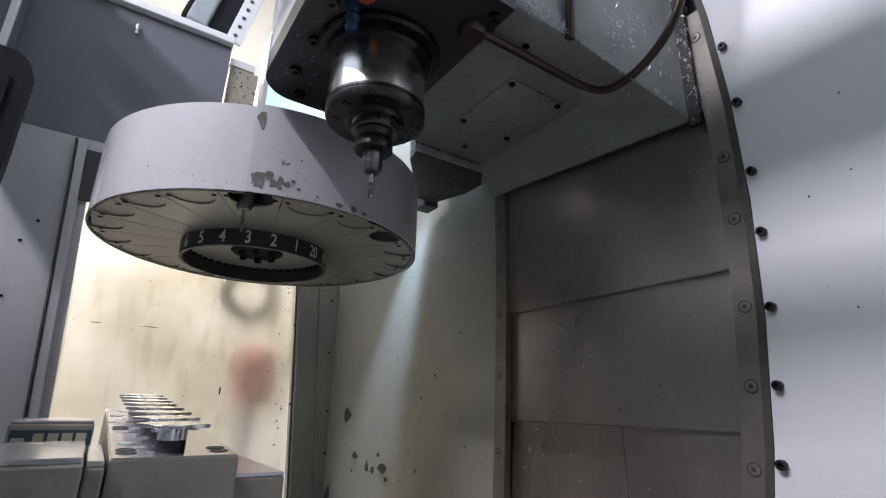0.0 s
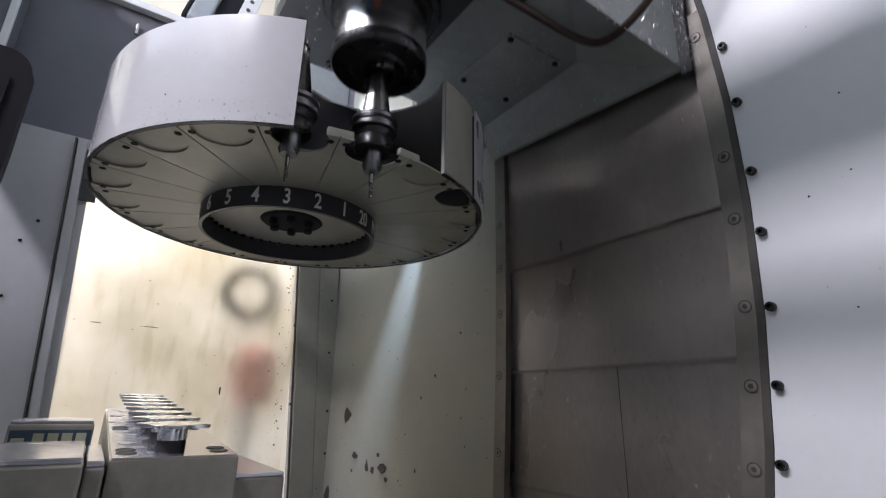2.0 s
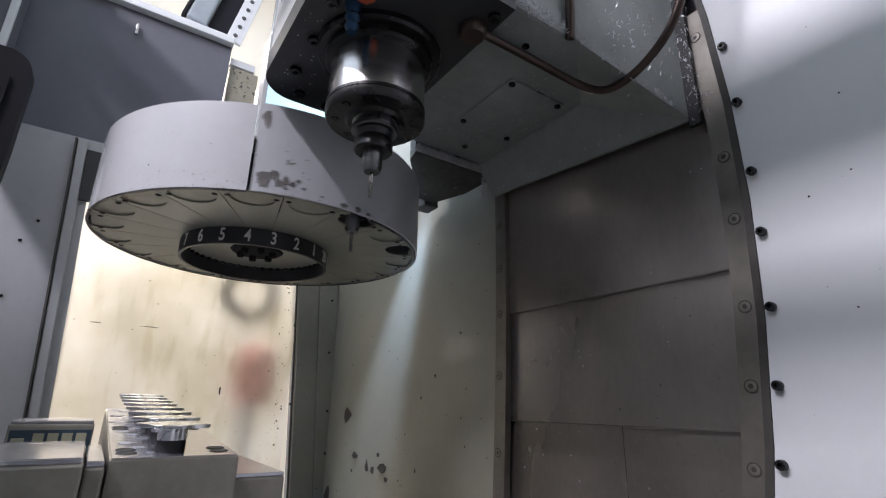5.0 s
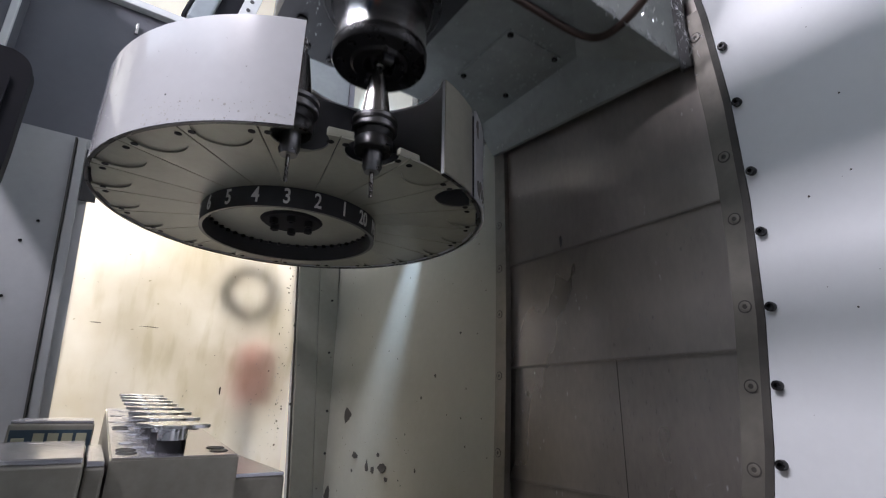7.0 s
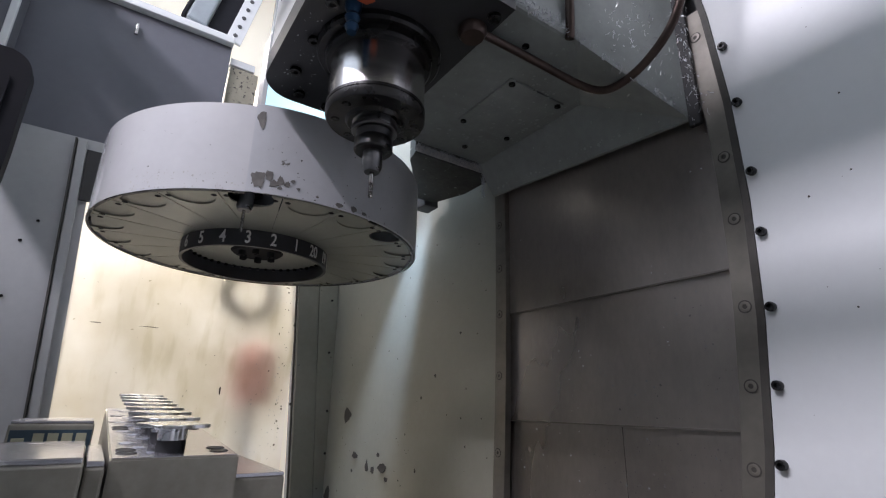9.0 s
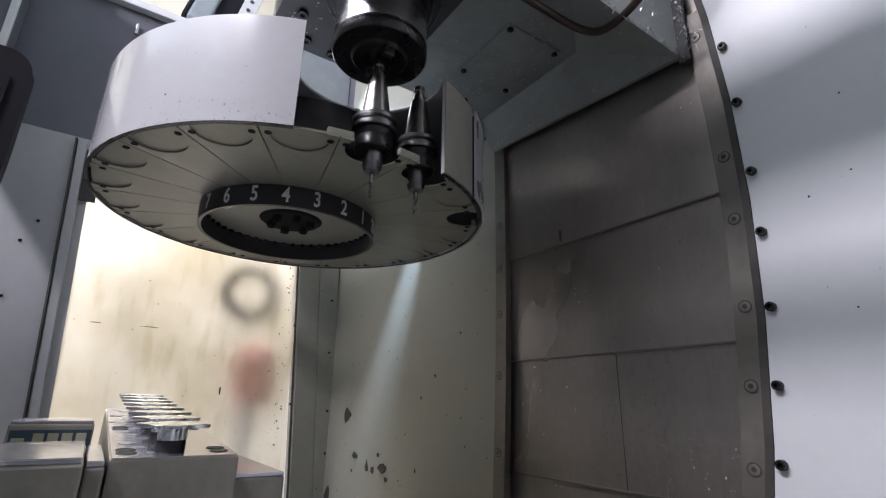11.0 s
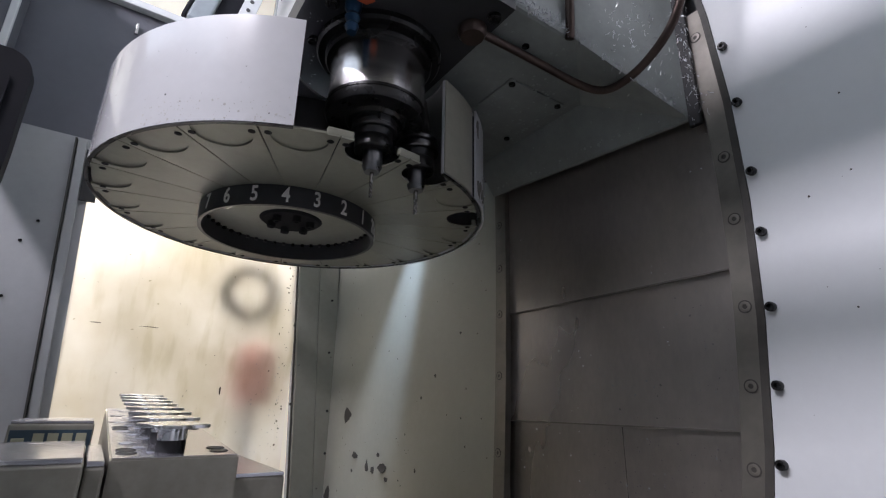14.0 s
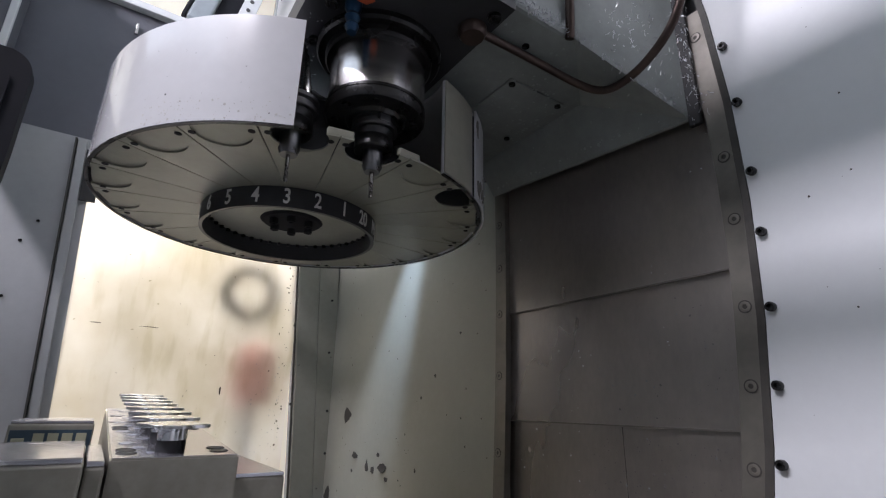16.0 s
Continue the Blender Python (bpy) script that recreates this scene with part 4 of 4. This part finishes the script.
# ---- things seen beyond the wall ----
def beyond():
    r = empty("slide_rail", pose(0.105, 1.690, 2.492, 0, 12, 0), "grey slide rail with a perforated steel strip", "rail")
    part("beam", boxed(-0.085, -0.015, 0.0, 0.06, 0.0, 0.5, bevel=0.008), mat("rail_blue_grey", (0.30, 0.34, 0.37), 0.35), r)
    part("channel", boxed(-0.013, 0.053, 0.02, 0.06, 0.0, 0.5), door_dark, r)
    part("guide_edge", boxed(-0.10, -0.087, 0.0, 0.06, 0.0, 0.5, bevel=0.003), door_dark, r, "dark guide edge")
    st = part("perforated_strip", boxed(0.055, 0.11, 0.0, 0.012, 0.0, 0.5, bevel=0.002), white_panel, r)
    # Perforations are dark discs laid on the strip, their depth only coloured in.
    hole_disc = screw_mesh("hole_disc", 0.008, 0.002, dark_grey)
    for i in range(9):
        put("hole_disc", hole_disc, st, Matrix.Translation((0.08, 0.0, 0.03 + 0.045 * i)) @ Euler((radians(90), 0, 0)).to_matrix().to_4x4())
    p = empty("work_lamp", pose(0.32, 1.70, 1.95), "cool-white machine work lamp in a pale housing", "work lamp")
    part("housing", boxed(0.0, 0.338, 0.004, 0.05, 0.0, 0.96, bevel=0.004), mat("lamp_housing_grey", (0.24, 0.27, 0.29), 0.4), p)
    part("lens", boxed(0.002, 0.336, 0.0, 0.003, 0.005, 0.425), lens_glow, p, "glowing cool-white lens")
    part("side_plate", boxed(-0.018, -0.002, -0.07, 0.012, 0.0, 0.58, bevel=0.002), grey_paint, p)
    # Housing made up to go with the streak spotlight.
    c = empty("streak_lamp", pose(0.66, 1.0, 1.95), "small lamp added to draw the light streak on the wall", "lamp")
    part("shade", lathe(bmesh.new(), [(0.022, 0.0), (0.024, 0.0), (0.016, 0.05), (0, 0.05), (0, 0.047), (0.014, 0.047), (0.022, 0.0)], 24), dark_grey, c, at=pose(-0.077, -0.046, 0.0, 25, 0, 0))
    part("arm", boxed(-0.10, 0.0, -0.062, -0.050, 0.03, 0.045), dark_grey, c)
    q = empty("speckled_ledge", pose(0.25, 1.72, 1.95), "cream ledge covered with dark chips", "ledge")
    part("ledge", boxed(-0.055, 0.045, 0.0, 0.05, 0.0, 0.44, bevel=0.003), mat("speckled_cream", (0.29, 0.27, 0.21), 0.6, vary=0.2, speck=(0.05, 0.045, 0.04), speck_at=0.58, speck_scale=60), q)
    # White bar in place of the lamp-lit notch seen above the ledge.
    part("lit_notch_bar", boxed(-0.06, 0.03, -0.004, 0.02, 0.445, 0.475, bevel=0.003), white_panel, q)
    # blurred shapes outside the window
    tagged(part("pole", lathe(bmesh.new(), [(0, 0), (0.010, 0), (0.010, 1.74), (0, 1.74)], 16, center=(0.054, 2.4)), grey_paint), "grey pole standing outside the frosted window", "pole")
    x = empty("red_canister", pose(0.475, 1.95, 1.20), "red canister outside the frosted window", "canister")
    part("tank", lathe(bmesh.new(), [(0, 0), (0.068, 0), (0.075, 0.01), (0.075, 0.17), (0.05, 0.205), (0.02, 0.22), (0, 0.22)], 32), red_plastic, x, smooth=True)
    sh = tagged(part("stand", boxed(0.455, 0.495, 1.93, 1.97, 0.0, 1.20), white_panel), "pale stand outside the window under the canister", "stand")
    c = empty("hose_coil", pose(0.425, 1.93, 1.60, 90, 0, 0), "dark coiled hose outside the frosted window", "hose")
    bm = bmesh.new()
    for i in range(40):
        for j in range(8):
            a, b = 2 * math.pi * i / 40, 2 * math.pi * j / 8
            rr = 0.088 + 0.024 * math.cos(b)
            bm.verts.new((rr * math.cos(a), rr * math.sin(a), 0.024 * math.sin(b)))
    bm.verts.ensure_lookup_table()
    for i in range(40):
        for j in range(8):
            k, l = (i + 1) % 40, (j + 1) % 8
            bm.faces.new([bm.verts[n] for n in (i * 8 + j, k * 8 + j, k * 8 + l, i * 8 + l)])
    part("pole", boxed(-0.006, 0.006, -1.6, -0.084, -0.006, 0.006), cream, c, "thin pale pole")
    part("coil", bm, mat("grey_hose", (0.10, 0.09, 0.07), 0.6), c, smooth=True)


setting()
CHANGER, SHUTTER, TURRET, FLAPS = tool_changer()
HEAD = spindle_head()
COVER = way_cover()
TOOL_A = tool_holder("tool_holder", "steel tool holder with a small end mill", 0.0034)
TOOL_B = tool_holder("tool_holder", "steel tool holder with a thin end mill", 0.0027)
bench()
beyond()

# ---- movement: four exchange cycles ----
CYCLES = (0.0, 4.15, 8.22, 12.37)
OUT = ((0.83, 1), (0.9, 0.92), (1.0, 0.80), (1.05, 0.68), (1.1, 0.55), (1.15, 0.46), (1.2, 0.36), (1.3, 0.2), (1.4, 0.05), (1.5, 0), (3.7, 0), (3.8, 0.08), (3.85, 0.21), (3.9, 0.31), (3.95, 0.43), (4.0, 0.53), (4.05, 0.68), (4.1, 0.77), (4.15, 0.88), (4.2, 0.93), (4.25, 0.98), (4.3, 1))
OPEN = ((0.84, 0), (0.9, 0.12), (1.0, 0.45), (1.1, 0.8), (1.2, 1), (3.85, 1), (4.0, 0.85), (4.05, 0.68), (4.1, 0.5), (4.15, 0.3), (4.2, 0.2), (4.27, 0))
RISE = ((1.75, 0), (1.85, 0.018), (1.95, 0.070), (2.05, 0.105), (2.15, 0.113), (2.75, 0.113), (2.85, 0.097), (2.95, 0.055), (3.05, 0.018), (3.15, 0))
SPIN = ((2.33, 0), (2.4, 0.25), (2.5, 0.65), (2.58, 0.95), (2.63, 1))


def at(rows, t):
    return float(np.interp(t, [r[0] for r in rows], [r[1] for r in rows]))


def cycle(t):
    k = max(i for i, c in enumerate(CYCLES) if t >= c + 0.3 or i == 0)
    return k, t - CYCLES[k]


def state(t):
    k, u = cycle(t)
    s = at(SPIN, u)
    return at(OUT, u), at(OPEN, u), at(RISE, u), s if k % 2 == 0 else 1 - s


def tool_pose(t, held_even):
    """A tool stands in the spindle or rides in its pocket of the turret."""
    out, _, _, s = state(t)
    in_spindle = s < 1e-6 if held_even else s > 1 - 1e-6
    a = radians(-87.8 + 18 * s if held_even else -112.2 + 24.4 * s)
    r = R_POCKET
    if in_spindle:
        return pose(SX, SY, 1.571)
    return Matrix.Translation((CX + r * math.cos(a), CY + TRAVEL * out + r * math.sin(a), 1.571)) @ pose(0, 0, 0, 0, 0, 18 * s)


def flap_pose(t, held_even, turn):
    """A pocket's flap slides inwards over the plate while a tool or the spindle stands in the pocket."""
    out, _, _, s = state(t)
    stored = s > 1e-6 if held_even else s < 1 - 1e-6
    shut = 0.0 if stored else min(1.0, max(0.0, (out - 0.08) / 0.15))
    return turn @ Matrix.Translation((-0.055 * (1 - shut), 0, 0.0008 * (1 - shut)))


def motions():
    times = [i / 15 for i in range(241)]
    st = [(t, *state(t)) for t in times]
    walk(CHANGER, [(t, pose(CX, CY + TRAVEL * o, CZ)) for t, o, _, _, _ in st])
    walk(SHUTTER, [(t, pose(0, 0, 0, 0, 0, 56 * p)) for t, _, p, _, _ in st])
    walk(TURRET, [(t, pose(0, 0, 0, 0, 0, 18 * s)) for t, _, _, _, s in st])
    walk(FLAPS[2][0], [(t, flap_pose(t, True, FLAPS[2][1])) for t in times])
    walk(FLAPS[3][0], [(t, flap_pose(t, False, FLAPS[3][1])) for t in times])
    walk(HEAD, [(t, pose(SX, SY, 1.70 + z)) for t, _, _, z, _ in st])
    walk(COVER, [(t, pose(XW, 0.525, 1.38 + z)) for t, _, _, z, _ in st])
    walk(TOOL_A, [(t, tool_pose(t, True)) for t in times])
    walk(TOOL_B, [(t, tool_pose(t, False)) for t in times])


motions()
